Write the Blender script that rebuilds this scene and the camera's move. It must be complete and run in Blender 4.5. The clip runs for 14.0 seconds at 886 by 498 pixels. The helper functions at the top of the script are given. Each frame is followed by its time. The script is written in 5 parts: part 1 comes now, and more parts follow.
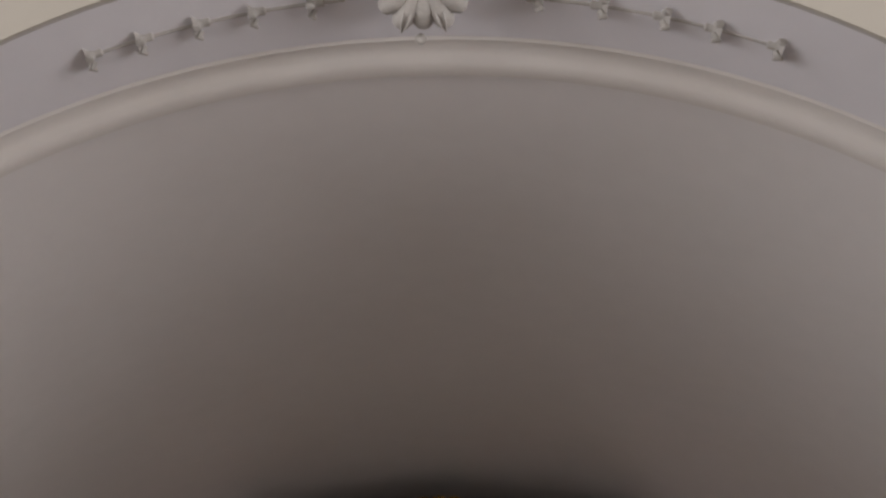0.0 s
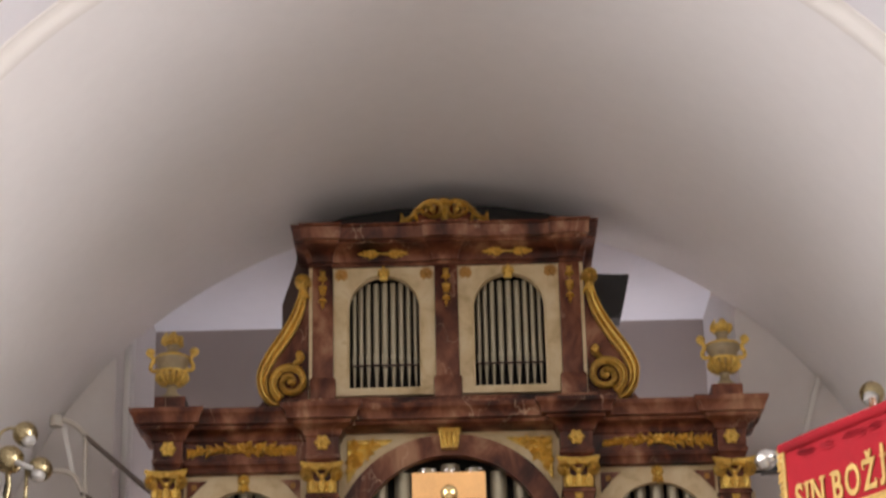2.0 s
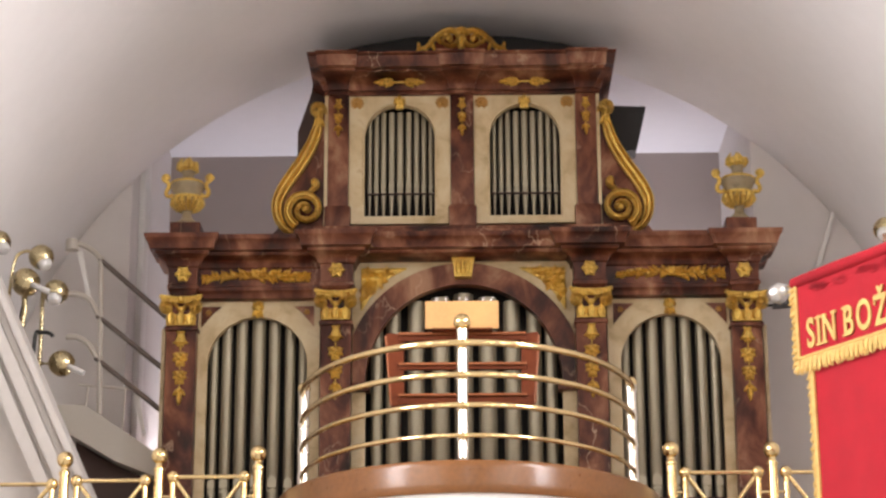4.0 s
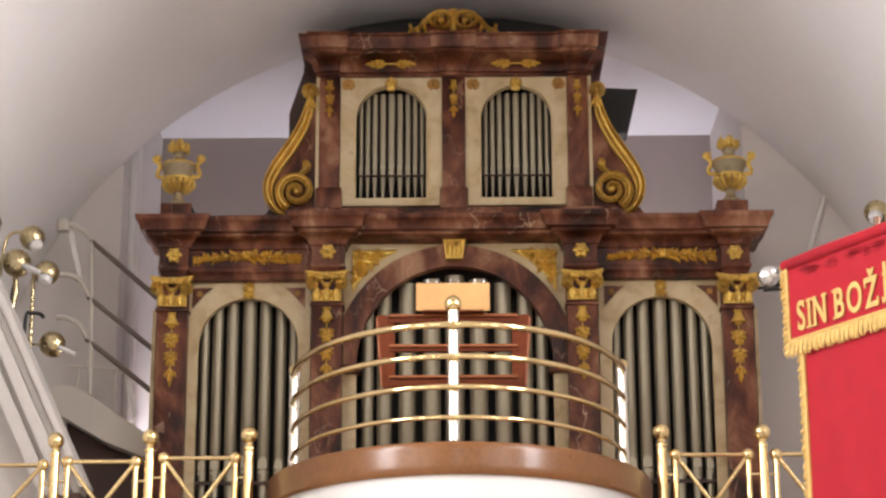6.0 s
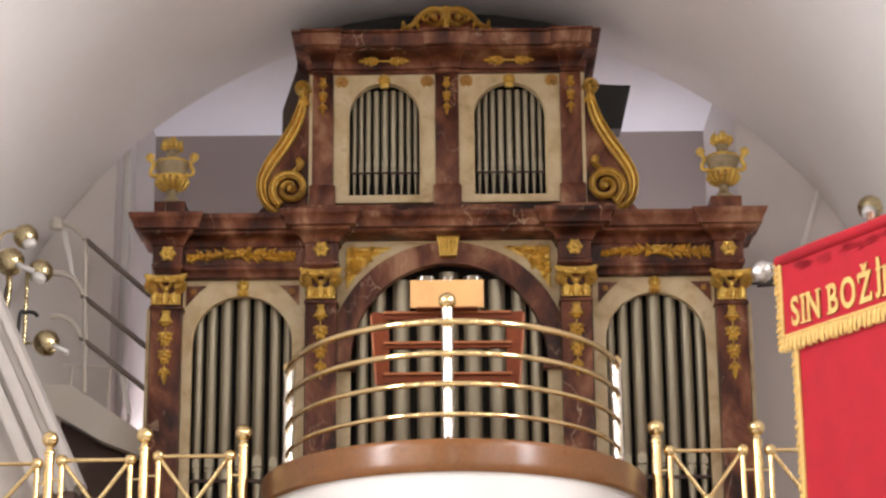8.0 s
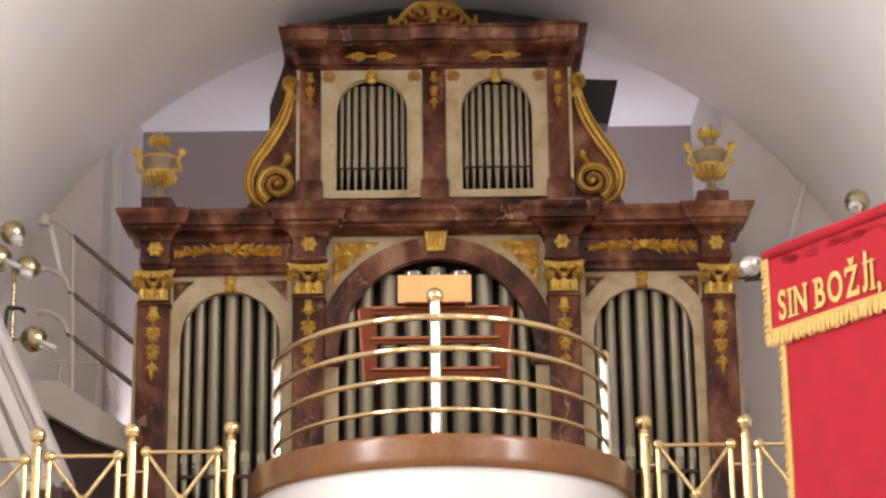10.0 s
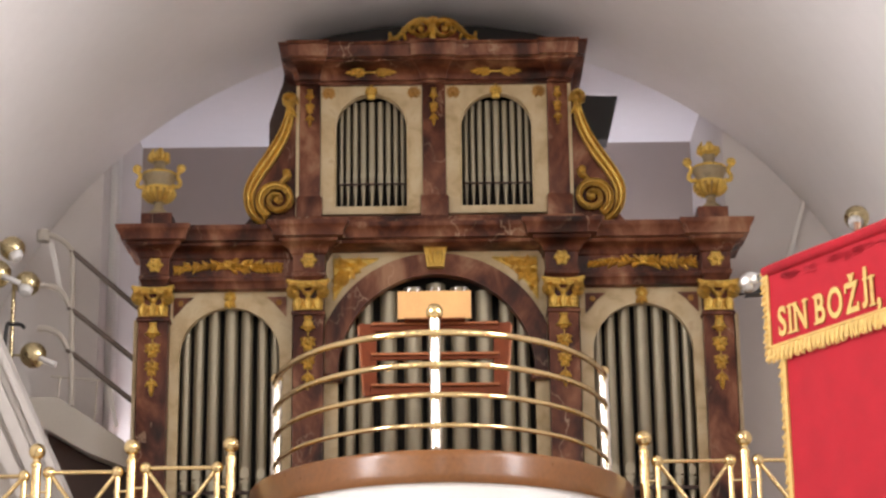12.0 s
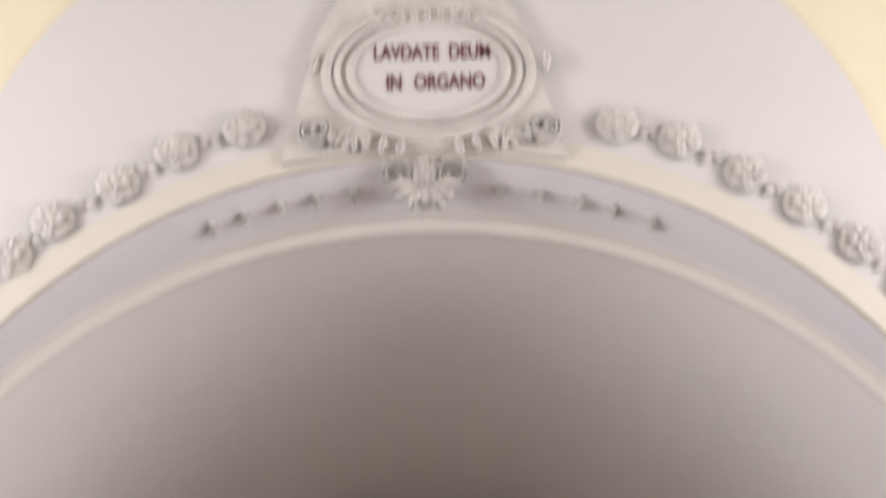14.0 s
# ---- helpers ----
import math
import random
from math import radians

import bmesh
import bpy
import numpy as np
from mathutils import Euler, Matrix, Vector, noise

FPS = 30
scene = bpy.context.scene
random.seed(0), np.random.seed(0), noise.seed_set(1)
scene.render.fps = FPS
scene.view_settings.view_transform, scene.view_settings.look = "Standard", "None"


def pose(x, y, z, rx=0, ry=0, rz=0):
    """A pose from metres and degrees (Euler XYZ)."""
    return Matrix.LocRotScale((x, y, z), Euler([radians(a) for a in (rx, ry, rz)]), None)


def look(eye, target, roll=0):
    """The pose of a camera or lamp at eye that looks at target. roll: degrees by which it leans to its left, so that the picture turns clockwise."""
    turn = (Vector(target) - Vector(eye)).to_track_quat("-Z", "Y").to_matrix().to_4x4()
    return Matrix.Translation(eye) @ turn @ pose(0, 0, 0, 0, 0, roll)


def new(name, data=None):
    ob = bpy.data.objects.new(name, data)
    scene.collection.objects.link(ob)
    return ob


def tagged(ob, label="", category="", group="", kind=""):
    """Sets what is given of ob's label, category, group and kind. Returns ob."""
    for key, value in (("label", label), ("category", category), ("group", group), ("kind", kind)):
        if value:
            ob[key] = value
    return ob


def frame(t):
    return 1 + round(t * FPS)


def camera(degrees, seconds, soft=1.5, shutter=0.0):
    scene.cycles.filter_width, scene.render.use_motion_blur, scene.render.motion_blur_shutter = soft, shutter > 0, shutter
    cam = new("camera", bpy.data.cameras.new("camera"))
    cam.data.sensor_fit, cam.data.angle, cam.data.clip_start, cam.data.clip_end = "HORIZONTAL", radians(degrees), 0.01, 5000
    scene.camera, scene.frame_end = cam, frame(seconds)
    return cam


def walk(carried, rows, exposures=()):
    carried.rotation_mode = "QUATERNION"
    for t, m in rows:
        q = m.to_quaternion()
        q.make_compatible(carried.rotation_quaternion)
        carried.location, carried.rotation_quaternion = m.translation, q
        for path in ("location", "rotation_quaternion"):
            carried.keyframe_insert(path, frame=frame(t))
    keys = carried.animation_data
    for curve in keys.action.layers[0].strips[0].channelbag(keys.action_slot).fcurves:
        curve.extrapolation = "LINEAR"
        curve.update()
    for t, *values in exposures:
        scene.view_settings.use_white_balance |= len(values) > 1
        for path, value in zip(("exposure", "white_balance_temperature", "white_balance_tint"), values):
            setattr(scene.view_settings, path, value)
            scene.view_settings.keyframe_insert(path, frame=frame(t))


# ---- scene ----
BASE_STOPS = 0.16
NEAR_WATTS, NAVE_WATTS, APSE_WATTS, GALLERY_WATTS = 600, 190, 130, 86

# camera and its way
cam = camera(2 * math.degrees(math.atan(784 / 3600)), 14.0, soft=2.5, shutter=0.5)
PATH = [
    (0, 0.050, 3.787, 3.614, 0.581, 28.011, 1.155),
    (0.2, 0.050, 3.770, 3.605, 0.440, 27.822, 0.831),
    (0.5, 0.050, 3.267, 3.337, 0.518, 27.241, 0.336),
    (0.8, 0.050, 2.296, 2.821, 0.705, 25.960, 0.982),
    (1, 0.050, 2.649, 3.008, 1.472, 23.190, 1.306),
    (1.2, 0.050, 2.693, 3.032, 1.159, 22.631, 1.243),
    (1.5, 0.050, 1.475, 2.384, 1.077, 22.371, 1.848),
    (1.8, 0.050, 0.035, 1.618, 0.925, 22.025, 1.306),
    (2, 0.050, 0.000, 1.600, 0.724, 21.510, 1.174),
    (2.5, 0.050, 0.000, 1.600, 0.883, 19.191, 0.932),
    (3, 0.050, 0.000, 1.600, 1.288, 17.332, 0.035),
    (3.5, 0.050, 0.000, 1.600, 0.967, 16.825, 0.244),
    (6, 0.050, 0.000, 1.600, 0.580, 16.202, 0.186),
    (6.5, 0.050, 0.000, 1.600, 0.417, 15.536, 0.342),
    (7, 0.050, 0.000, 1.600, 0.532, 15.885, 0.322),
    (7.5, 0.050, 0.000, 1.600, 0.541, 16.288, 0.425),
    (8, 0.050, 0.000, 1.600, 0.476, 16.116, 0.456),
    (8.5, 0.050, 0.000, 1.600, 0.739, 16.093, 0.504),
    (9, 0.050, 0.000, 1.600, 0.330, 15.997, 0.516),
    (11.5, 0.050, 0.000, 1.600, 0.133, 15.967, 0.721),
    (12, 0.050, 0.000, 1.600, 0.166, 16.425, 0.674),
    (12.5, 0.050, 0.000, 1.600, 0.105, 17.145, 0.608),
    (13, 0.050, 0.000, 1.600, 0.166, 19.378, 0.720),
    (13.2, 0.050, 0.000, 1.600, 0.300, 20.961, 0.800),
    (13.4, 0.050, 0.000, 1.600, 0.380, 23.454, 0.950),
    (13.5, 0.050, 0.000, 1.600, 0.460, 24.850, 1.050),
    (13.6, 0.050, 0.000, 1.600, 0.500, 26.150, 1.120),
    (13.8, 0.050, 0.000, 1.600, 0.480, 28.200, 1.170),
    (14, 0.050, 0.000, 1.600, 0.455, 30.848, 1.209),
]
EXPOSURES = [(0.0, -1.48), (0.2, -1.36), (0.5, -0.85), (1.0, -0.62), (1.5, -0.5), (2.0, -0.24), (2.5, 0.0), (3.0, 0.15), (3.5, 0.27), (3.7, 0.27), (5.8, 0.17), (7.0, 0.13), (12.5, 0.13), (13.2, 0.06), (13.6, -0.2), (14.0, -0.55)]
walk(cam, [(t, pose(x, y, z, 90 + p, r, w)) for t, x, y, z, w, p, r in PATH], [(t, e + BASE_STOPS) for t, e in EXPOSURES])

# daylight
world = bpy.data.worlds.new("world")
scene.world = world
world.use_nodes = True
wn = world.node_tree
sky = wn.nodes.new("ShaderNodeTexSky")
sky.sky_type, sky.sun_disc = "NISHITA", False
sky.sun_elevation, sky.sun_rotation = radians(35), radians(120)
wn.links.new(sky.outputs[0], wn.nodes["Background"].inputs[0])
wn.nodes["Background"].inputs[1].default_value = 0.12


def area_lamp(name, at, target, wide, high, watts, colour):
    data = bpy.data.lights.new(name, "AREA")
    data.shape, data.size, data.size_y, data.energy, data.color = "RECTANGLE", wide, high, watts, colour
    ob = new(name, data)
    ob.matrix_world = look(at, target)
    return ob


NAVE_X, NAVE_Y0, NAVE_TOP = 6.0, -11.0, 11.6
WINDOW_YS = (-7.5, -2.5, 2.5, 7.2)
for s in (-1, 1):
    for wy in WINDOW_YS:
        area_lamp("window_daylight", (s * (NAVE_X + 0.1), wy, 7.2), (0, wy, 7.0), 1.7, 4.4, NEAR_WATTS if wy > 7 else NAVE_WATTS, (1.0, 0.962, 0.985) if wy > 7 else (1.0, 0.92, 0.845))
area_lamp("apse_daylight", (0, NAVE_Y0 - 0.1, 8.8), (0, 0, 7.6), 1.1, 4.2, APSE_WATTS, (1.0, 0.95, 0.93))
# unseen lamps added to brighten the room behind, turned away from the vault
for gx, gz, high, watts in ((-2.62, 3.95, 1.2, GALLERY_WATTS * 1.25), (2.28, 4.75, 1.8, GALLERY_WATTS)):
    area_lamp("gallery_fill_light", (gx, 16.95, gz), (gx * 0.93, 18.39, gz + 0.56), 0.8, high, watts, (0.96, 0.92, 1.0))


# materials
def material(name, colour, rough=0.6, metal=0.0, vary=0.12, scale=6.0, bump=0.0, bump_scale=60.0, second=None, coat=0.0, island=0.0):
    """Principled paint, stone or metal with broad and fine variation."""
    m = bpy.data.materials.new(name)
    m.use_nodes = True
    nt = m.node_tree
    b = nt.nodes["Principled BSDF"]
    tc = nt.nodes.new("ShaderNodeTexCoord")
    big, fine = nt.nodes.new("ShaderNodeTexNoise"), nt.nodes.new("ShaderNodeTexNoise")
    big.inputs["Scale"].default_value, fine.inputs["Scale"].default_value = scale * 0.25, scale * 4
    big.inputs["Detail"].default_value, fine.inputs["Detail"].default_value = 4, 6
    for n in (big, fine):
        nt.links.new(tc.outputs["Object"], n.inputs["Vector"])
    add = nt.nodes.new("ShaderNodeMath")
    add.operation = "MULTIPLY_ADD"
    add.inputs[1].default_value = 0.6
    nt.links.new(big.outputs["Fac"], add.inputs[0])
    half = nt.nodes.new("ShaderNodeMath")
    half.operation = "MULTIPLY"
    half.inputs[1].default_value = 0.4
    nt.links.new(fine.outputs["Fac"], half.inputs[0])
    nt.links.new(half.outputs[0], add.inputs[2])
    ramp = nt.nodes.new("ShaderNodeValToRGB")
    ramp.color_ramp.elements[0].position, ramp.color_ramp.elements[1].position = 0.3, 0.7
    dark = [c * (1 - vary) for c in colour] if second is None else second
    ramp.color_ramp.elements[0].color = (*dark, 1)
    ramp.color_ramp.elements[1].color = (*[min(1, c * (1 + vary * 0.5)) for c in colour], 1)
    nt.links.new(add.outputs[0], ramp.inputs[0])
    nt.links.new(ramp.outputs[0], b.inputs["Base Color"])
    b.inputs["Metallic"].default_value = metal
    rr = nt.nodes.new("ShaderNodeMapRange")
    rr.inputs["To Min"].default_value, rr.inputs["To Max"].default_value = max(0.03, rough * 0.8), min(1, rough * 1.2)
    nt.links.new(fine.outputs["Fac"], rr.inputs["Value"])
    nt.links.new(rr.outputs[0], b.inputs["Roughness"])
    b.inputs["Coat Weight"].default_value = coat
    b.inputs["Coat Roughness"].default_value = 0.15
    if bump:
        n3, bp = nt.nodes.new("ShaderNodeTexNoise"), nt.nodes.new("ShaderNodeBump")
        n3.inputs["Scale"].default_value, n3.inputs["Detail"].default_value = bump_scale, 5
        nt.links.new(tc.outputs["Object"], n3.inputs["Vector"])
        nt.links.new(n3.outputs["Fac"], bp.inputs["Height"])
        bp.inputs["Strength"].default_value, bp.inputs["Distance"].default_value = bump, 0.01
        nt.links.new(bp.outputs[0], b.inputs["Normal"])
    return m


def marble(name, stops, scale, vein, vein_amount, rough=0.35, coat=0.2, lean=0, long=1.0):
    """Painted marbling: clouded patches of several tones and thin bright veins, drawn out along a leaning line."""
    m = bpy.data.materials.new(name)
    m.use_nodes = True
    nt = m.node_tree
    b = nt.nodes["Principled BSDF"]
    tc = nt.nodes.new("ShaderNodeTexCoord")
    info = nt.nodes.new("ShaderNodeObjectInfo")
    shift = nt.nodes.new("ShaderNodeVectorMath")
    shift.operation = "MULTIPLY_ADD"
    shift.inputs[1].default_value = (9, 9, 9)
    nt.links.new(info.outputs["Random"], shift.inputs[0])
    slant = nt.nodes.new("ShaderNodeMapping")
    slant.inputs["Rotation"].default_value = (0, radians(lean), 0)
    slant.inputs["Scale"].default_value = (1.0, 1.0, long)
    nt.links.new(tc.outputs["Object"], slant.inputs["Vector"])
    nt.links.new(slant.outputs[0], shift.inputs[2])
    n = nt.nodes.new("ShaderNodeTexNoise")
    n.inputs["Scale"].default_value, n.inputs["Detail"].default_value = scale, 7
    n.inputs["Roughness"].default_value, n.inputs["Distortion"].default_value = 0.58, 0.45
    nt.links.new(shift.outputs[0], n.inputs["Vector"])
    ramp = nt.nodes.new("ShaderNodeValToRGB")
    el = ramp.color_ramp.elements
    el[0].position, el[0].color = stops[0][0], (*stops[0][1], 1)
    el[1].position, el[1].color = stops[-1][0], (*stops[-1][1], 1)
    for p, c in stops[1:-1]:
        e = el.new(p)
        e.color = (*c, 1)
    nt.links.new(n.outputs["Fac"], ramp.inputs[0])
    v = nt.nodes.new("ShaderNodeTexNoise")
    v.inputs["Scale"].default_value, v.inputs["Detail"].default_value = scale * 0.8, 6
    v.inputs["Distortion"].default_value = 0.25
    off = nt.nodes.new("ShaderNodeVectorMath")
    off.operation = "ADD"
    off.inputs[1].default_value = (3.7, 1.2, 8.1)
    nt.links.new(shift.outputs[0], off.inputs[0])
    nt.links.new(off.outputs[0], v.inputs["Vector"])
    r2 = nt.nodes.new("ShaderNodeValToRGB")
    e2 = r2.color_ramp.elements
    e2[0].position, e2[0].color = 0.493, (0, 0, 0, 1)
    e2[1].position, e2[1].color = 0.507, (0, 0, 0, 1)
    k = e2.new(0.5)
    k.color = (vein_amount, vein_amount, vein_amount, 1)
    nt.links.new(v.outputs["Fac"], r2.inputs[0])
    # veins come and go
    g = nt.nodes.new("ShaderNodeTexNoise")
    g.inputs["Scale"].default_value = scale * 0.7
    nt.links.new(shift.outputs[0], g.inputs["Vector"])
    gm = nt.nodes.new("ShaderNodeMapRange")
    gm.inputs["From Min"].default_value, gm.inputs["From Max"].default_value = 0.50, 0.66
    nt.links.new(g.outputs["Fac"], gm.inputs["Value"])
    mul = nt.nodes.new("ShaderNodeMath")
    mul.operation = "MULTIPLY"
    nt.links.new(r2.outputs[0], mul.inputs[0])
    nt.links.new(gm.outputs[0], mul.inputs[1])
    mix = nt.nodes.new("ShaderNodeMix")
    mix.data_type = "RGBA"
    nt.links.new(mul.outputs[0], mix.inputs["Factor"])
    nt.links.new(ramp.outputs[0], mix.inputs["A"])
    mix.inputs["B"].default_value = (*vein, 1)
    nt.links.new(mix.outputs["Result"], b.inputs["Base Color"])
    b.inputs["Roughness"].default_value = rough
    b.inputs["Coat Weight"].default_value = coat
    b.inputs["Coat Roughness"].default_value = 0.12
    return m


PLASTER = material("vault_plaster", (0.80, 0.78, 0.775), 0.85, vary=0.04, scale=2.0, bump=0.25, bump_scale=9)
LILAC = material("lilac_plaster", (0.74, 0.73, 0.765), 0.85, vary=0.04, scale=2.0, bump=0.25, bump_scale=12)
CREAM_WALL = material("cream_plaster", (0.56, 0.532, 0.515), 0.85, vary=0.04, scale=2.0, bump=0.2, bump_scale=14)
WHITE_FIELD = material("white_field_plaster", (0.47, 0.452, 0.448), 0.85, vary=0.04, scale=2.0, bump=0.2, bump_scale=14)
CREAM_BAND = material("cream_band_plaster", (0.475, 0.445, 0.39), 0.85, vary=0.05, scale=2.0, bump=0.2, bump_scale=14)
YELLOW_WALL = material("yellow_plaster", (0.56, 0.50, 0.37), 0.85, vary=0.05, scale=2.0, bump=0.2, bump_scale=14)
STUCCO = material("grey_stucco", (0.47, 0.45, 0.425), 0.8, vary=0.22, scale=22.0, bump=0.5, bump_scale=50)
TAUPE = material("taupe_wall", (0.40, 0.342, 0.312), 0.85, vary=0.05, scale=2.0, bump=0.2, bump_scale=14)
# white for strips that stand in for daylight and glints
LIT_WHITE = material("lit_white", (0.80, 0.78, 0.75), 0.45, vary=0.04, scale=4.0, bump=0.1)
PARAPET_WHITE = material("parapet_white", (0.86, 0.84, 0.81), 0.5, vary=0.03, scale=3.0, bump=0.1)
STRINGER = material("dulled_white_paint", (0.60, 0.565, 0.53), 0.6, vary=0.08, scale=4.0, bump=0.15)
FLOOR = material("stone_floor", (0.50, 0.465, 0.43), 0.45, vary=0.25, scale=3.0)
MARBLE = marble("brown_marble", [(0.33, (0.018, 0.005, 0.003)), (0.43, (0.066, 0.0165, 0.008)), (0.51, (0.145, 0.044, 0.021)), (0.58, (0.24, 0.094, 0.049)), (0.69, (0.44, 0.235, 0.135))], 3.3, (0.68, 0.48, 0.33), 0.7, 0.40, 0.0, 38, 0.55)
IVORY = marble("ivory_marble", [(0.28, (0.46, 0.33, 0.16)), (0.46, (0.65, 0.51, 0.29)), (0.62, (0.72, 0.60, 0.38)), (0.75, (0.55, 0.40, 0.21))], 5.0, (0.42, 0.29, 0.15), 0.25, 0.5, 0.05)
GOLD = material("gilding", (1.0, 0.61, 0.15), 0.28, 0.66, vary=0.4, scale=40.0, bump=0.6, bump_scale=120)
GOLD_DARK = material("aged_gilding", (0.60, 0.33, 0.09), 0.42, 0.5, vary=0.4, scale=40.0, bump=0.5, bump_scale=90)
TIN = material("tin_pipe", (0.44, 0.40, 0.30), 0.48, 0.75, vary=0.10, scale=8.0, bump=0.05)
BRASS = material("polished_brass", (0.90, 0.70, 0.36), 0.12, 1.0, vary=0.08, scale=8.0)
# paler than BRASS: the posts' white highlight is put into the base colour
POST_METAL = material("highlight_pale_brass", (0.95, 0.90, 0.80), 0.16, 1.0, vary=0.05, scale=8.0)
DULL_BRASS = material("lacquered_brass", (0.55, 0.46, 0.27), 0.28, 1.0, vary=0.15, scale=12.0)
SILVER = material("silver_metal", (0.75, 0.74, 0.72), 0.2, 1.0, vary=0.2, scale=40.0, bump=0.6, bump_scale=60)
RIM_WOOD = material("varnished_rim_wood", (0.20, 0.078, 0.020), 0.30, vary=0.35, scale=9.0, coat=0.12)
DESK_WOOD = material("red_stained_wood", (0.17, 0.036, 0.009), 0.5, vary=0.35, scale=9.0, coat=0.0)
PALE_WOOD = material("pale_wood", (0.72, 0.40, 0.15), 0.45, vary=0.16, scale=14.0)
# organ case back; also the colour of the shade under the stair
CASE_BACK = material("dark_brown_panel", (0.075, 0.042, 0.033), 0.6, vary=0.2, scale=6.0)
BLACK = material("black_plastic_and_shade", (0.014, 0.013, 0.013), 0.5, vary=0.2, scale=20.0)
# near-black: the shade between the pipes is put into this colour
PIPE_SHADE = material("organ_inside_shade", (0.014, 0.012, 0.010), 0.8, vary=0.3, scale=9.0)
RAIL_PAINT = material("stone_grey_rail_paint", (0.58, 0.535, 0.47), 0.45, vary=0.06, scale=12.0)
VELVET = material("red_velvet", (0.44, 0.005, 0.018), 0.85, vary=0.18, scale=30.0, bump=0.3, bump_scale=200)
VELVET_DARK = material("pressed_red_velvet", (0.40, 0.006, 0.018), 0.9, vary=0.35, scale=14.0, bump=0.3, bump_scale=200)
GALLERY_WOOD = material("gallery_boards", (0.33, 0.19, 0.095), 0.5, vary=0.3, scale=8.0)
FRINGE = material("gold_fringe", (0.76, 0.52, 0.17), 0.5, 0.25, vary=0.3, scale=90.0, bump=0.5, bump_scale=160)
BULB = material("opal_glass", (0.60, 0.585, 0.57), 0.25, vary=0.03, scale=8.0)
INK = material("dark_red_lettering", (0.10, 0.02, 0.03), 0.6, vary=0.2, scale=20.0)
VELVET.node_tree.nodes["Principled BSDF"].inputs["Sheen Weight"].default_value = 0.04
DARK_STEEL = material("brown_painted_steel", (0.17, 0.135, 0.115), 0.4, 0.2, vary=0.12, scale=12.0)
DESK_WOOD.node_tree.nodes["Principled BSDF"].inputs["Specular IOR Level"].default_value = 0.22
RIB_PLASTER = material("rib_plaster", (0.73, 0.70, 0.67), 0.8, vary=0.05, scale=2.0, bump=0.2, bump_scale=12)
URN_IVORY = marble("greyed_ivory_marble", [(0.3, (0.19, 0.14, 0.075)), (0.5, (0.34, 0.27, 0.16)), (0.7, (0.26, 0.20, 0.11))], 7.0, (0.3, 0.2, 0.1), 0.25, 0.5, 0.03)
MARBLE.node_tree.nodes["Principled BSDF"].inputs["Specular IOR Level"].default_value = 0.3
WARM_WHITE = material("warm_white_plaster", (0.70, 0.66, 0.64), 0.85, vary=0.05, scale=2.0, bump=0.25, bump_scale=12)
# lighter copy of DESK_WOOD: the lit edges are put into its colour
DESK_EDGE = material("lit_edge_stained_wood", (0.34, 0.10, 0.025), 0.5, vary=0.35, scale=9.0)


# building blocks
INV = {}


def thing(name, at, label, category, group="", kind=""):
    """An Empty at the base of a thing; its parts are given in world coordinates."""
    ob = new(name)
    ob.location = at
    INV[ob.name] = Matrix.Translation(at).inverted()
    return tagged(ob, label, category, group, kind)


def smooth(mesh, angle=40):
    mesh.shade_smooth()
    mesh.set_sharp_from_angle(angle=radians(angle))


def solid(name, bm, mat, label="", category="", group="", kind="", angle=40):
    mesh = bpy.data.meshes.new(name)
    bmesh.ops.recalc_face_normals(bm, faces=bm.faces)
    bm.to_mesh(mesh)
    bm.free()
    mesh.materials.append(mat)
    smooth(mesh, angle)
    return tagged(new(name, mesh), label, category, group, kind)


def part(name, bm, mat, parent, label="", angle=40):
    ob = solid(name, bm, mat, label, angle=angle)
    ob.parent = parent
    ob.matrix_parent_inverse = INV.get(parent.name, Matrix.Identity(4))
    return ob


def share(name, mesh, parent, m):
    """A further part on a mesh that is there already."""
    ob = new(name, mesh)
    ob.parent = parent
    ob.matrix_parent_inverse = INV.get(parent.name, Matrix.Identity(4))
    ob.matrix_basis = m
    return ob


def box(bm, x0, x1, y0, y1, z0, z1, bevel=0.0):
    geo = bmesh.ops.create_cube(bm, size=1.0, matrix=Matrix.LocRotScale(((x0 + x1) / 2, (y0 + y1) / 2, (z0 + z1) / 2), None, (abs(x1 - x0), abs(y1 - y0), abs(z1 - z0))))
    if bevel:
        edges = {e for v in geo["verts"] for e in v.link_edges}
        bmesh.ops.bevel(bm, geom=list(edges), offset=bevel, segments=2, affect="EDGES", profile=0.6)
    return bm


def B():
    return bmesh.new()


def lathe(bm, profile, m=None, steps=24, a0=0.0, a1=2 * math.pi):
    """Turns (radius, height) pairs round z."""
    m = m or Matrix.Identity(4)
    full = abs(a1 - a0 - 2 * math.pi) < 1e-6
    n = steps if full else steps + 1
    rings = []
    for i in range(n):
        a = a0 + (a1 - a0) * i / steps
        rings.append([bm.verts.new(m @ Vector((r * math.cos(a), r * math.sin(a), z))) for r, z in profile])
    for i in range(steps):
        p, q = rings[i], rings[(i + 1) % n]
        for k in range(len(profile) - 1):
            bm.faces.new((p[k], q[k], q[k + 1], p[k + 1]))
    return bm


def ball(bm, at, r, steps=20):
    prof = [(max(1e-4, r * math.sin(math.pi * i / 12)), -r * math.cos(math.pi * i / 12)) for i in range(13)]
    return lathe(bm, prof, Matrix.Translation(at), steps)


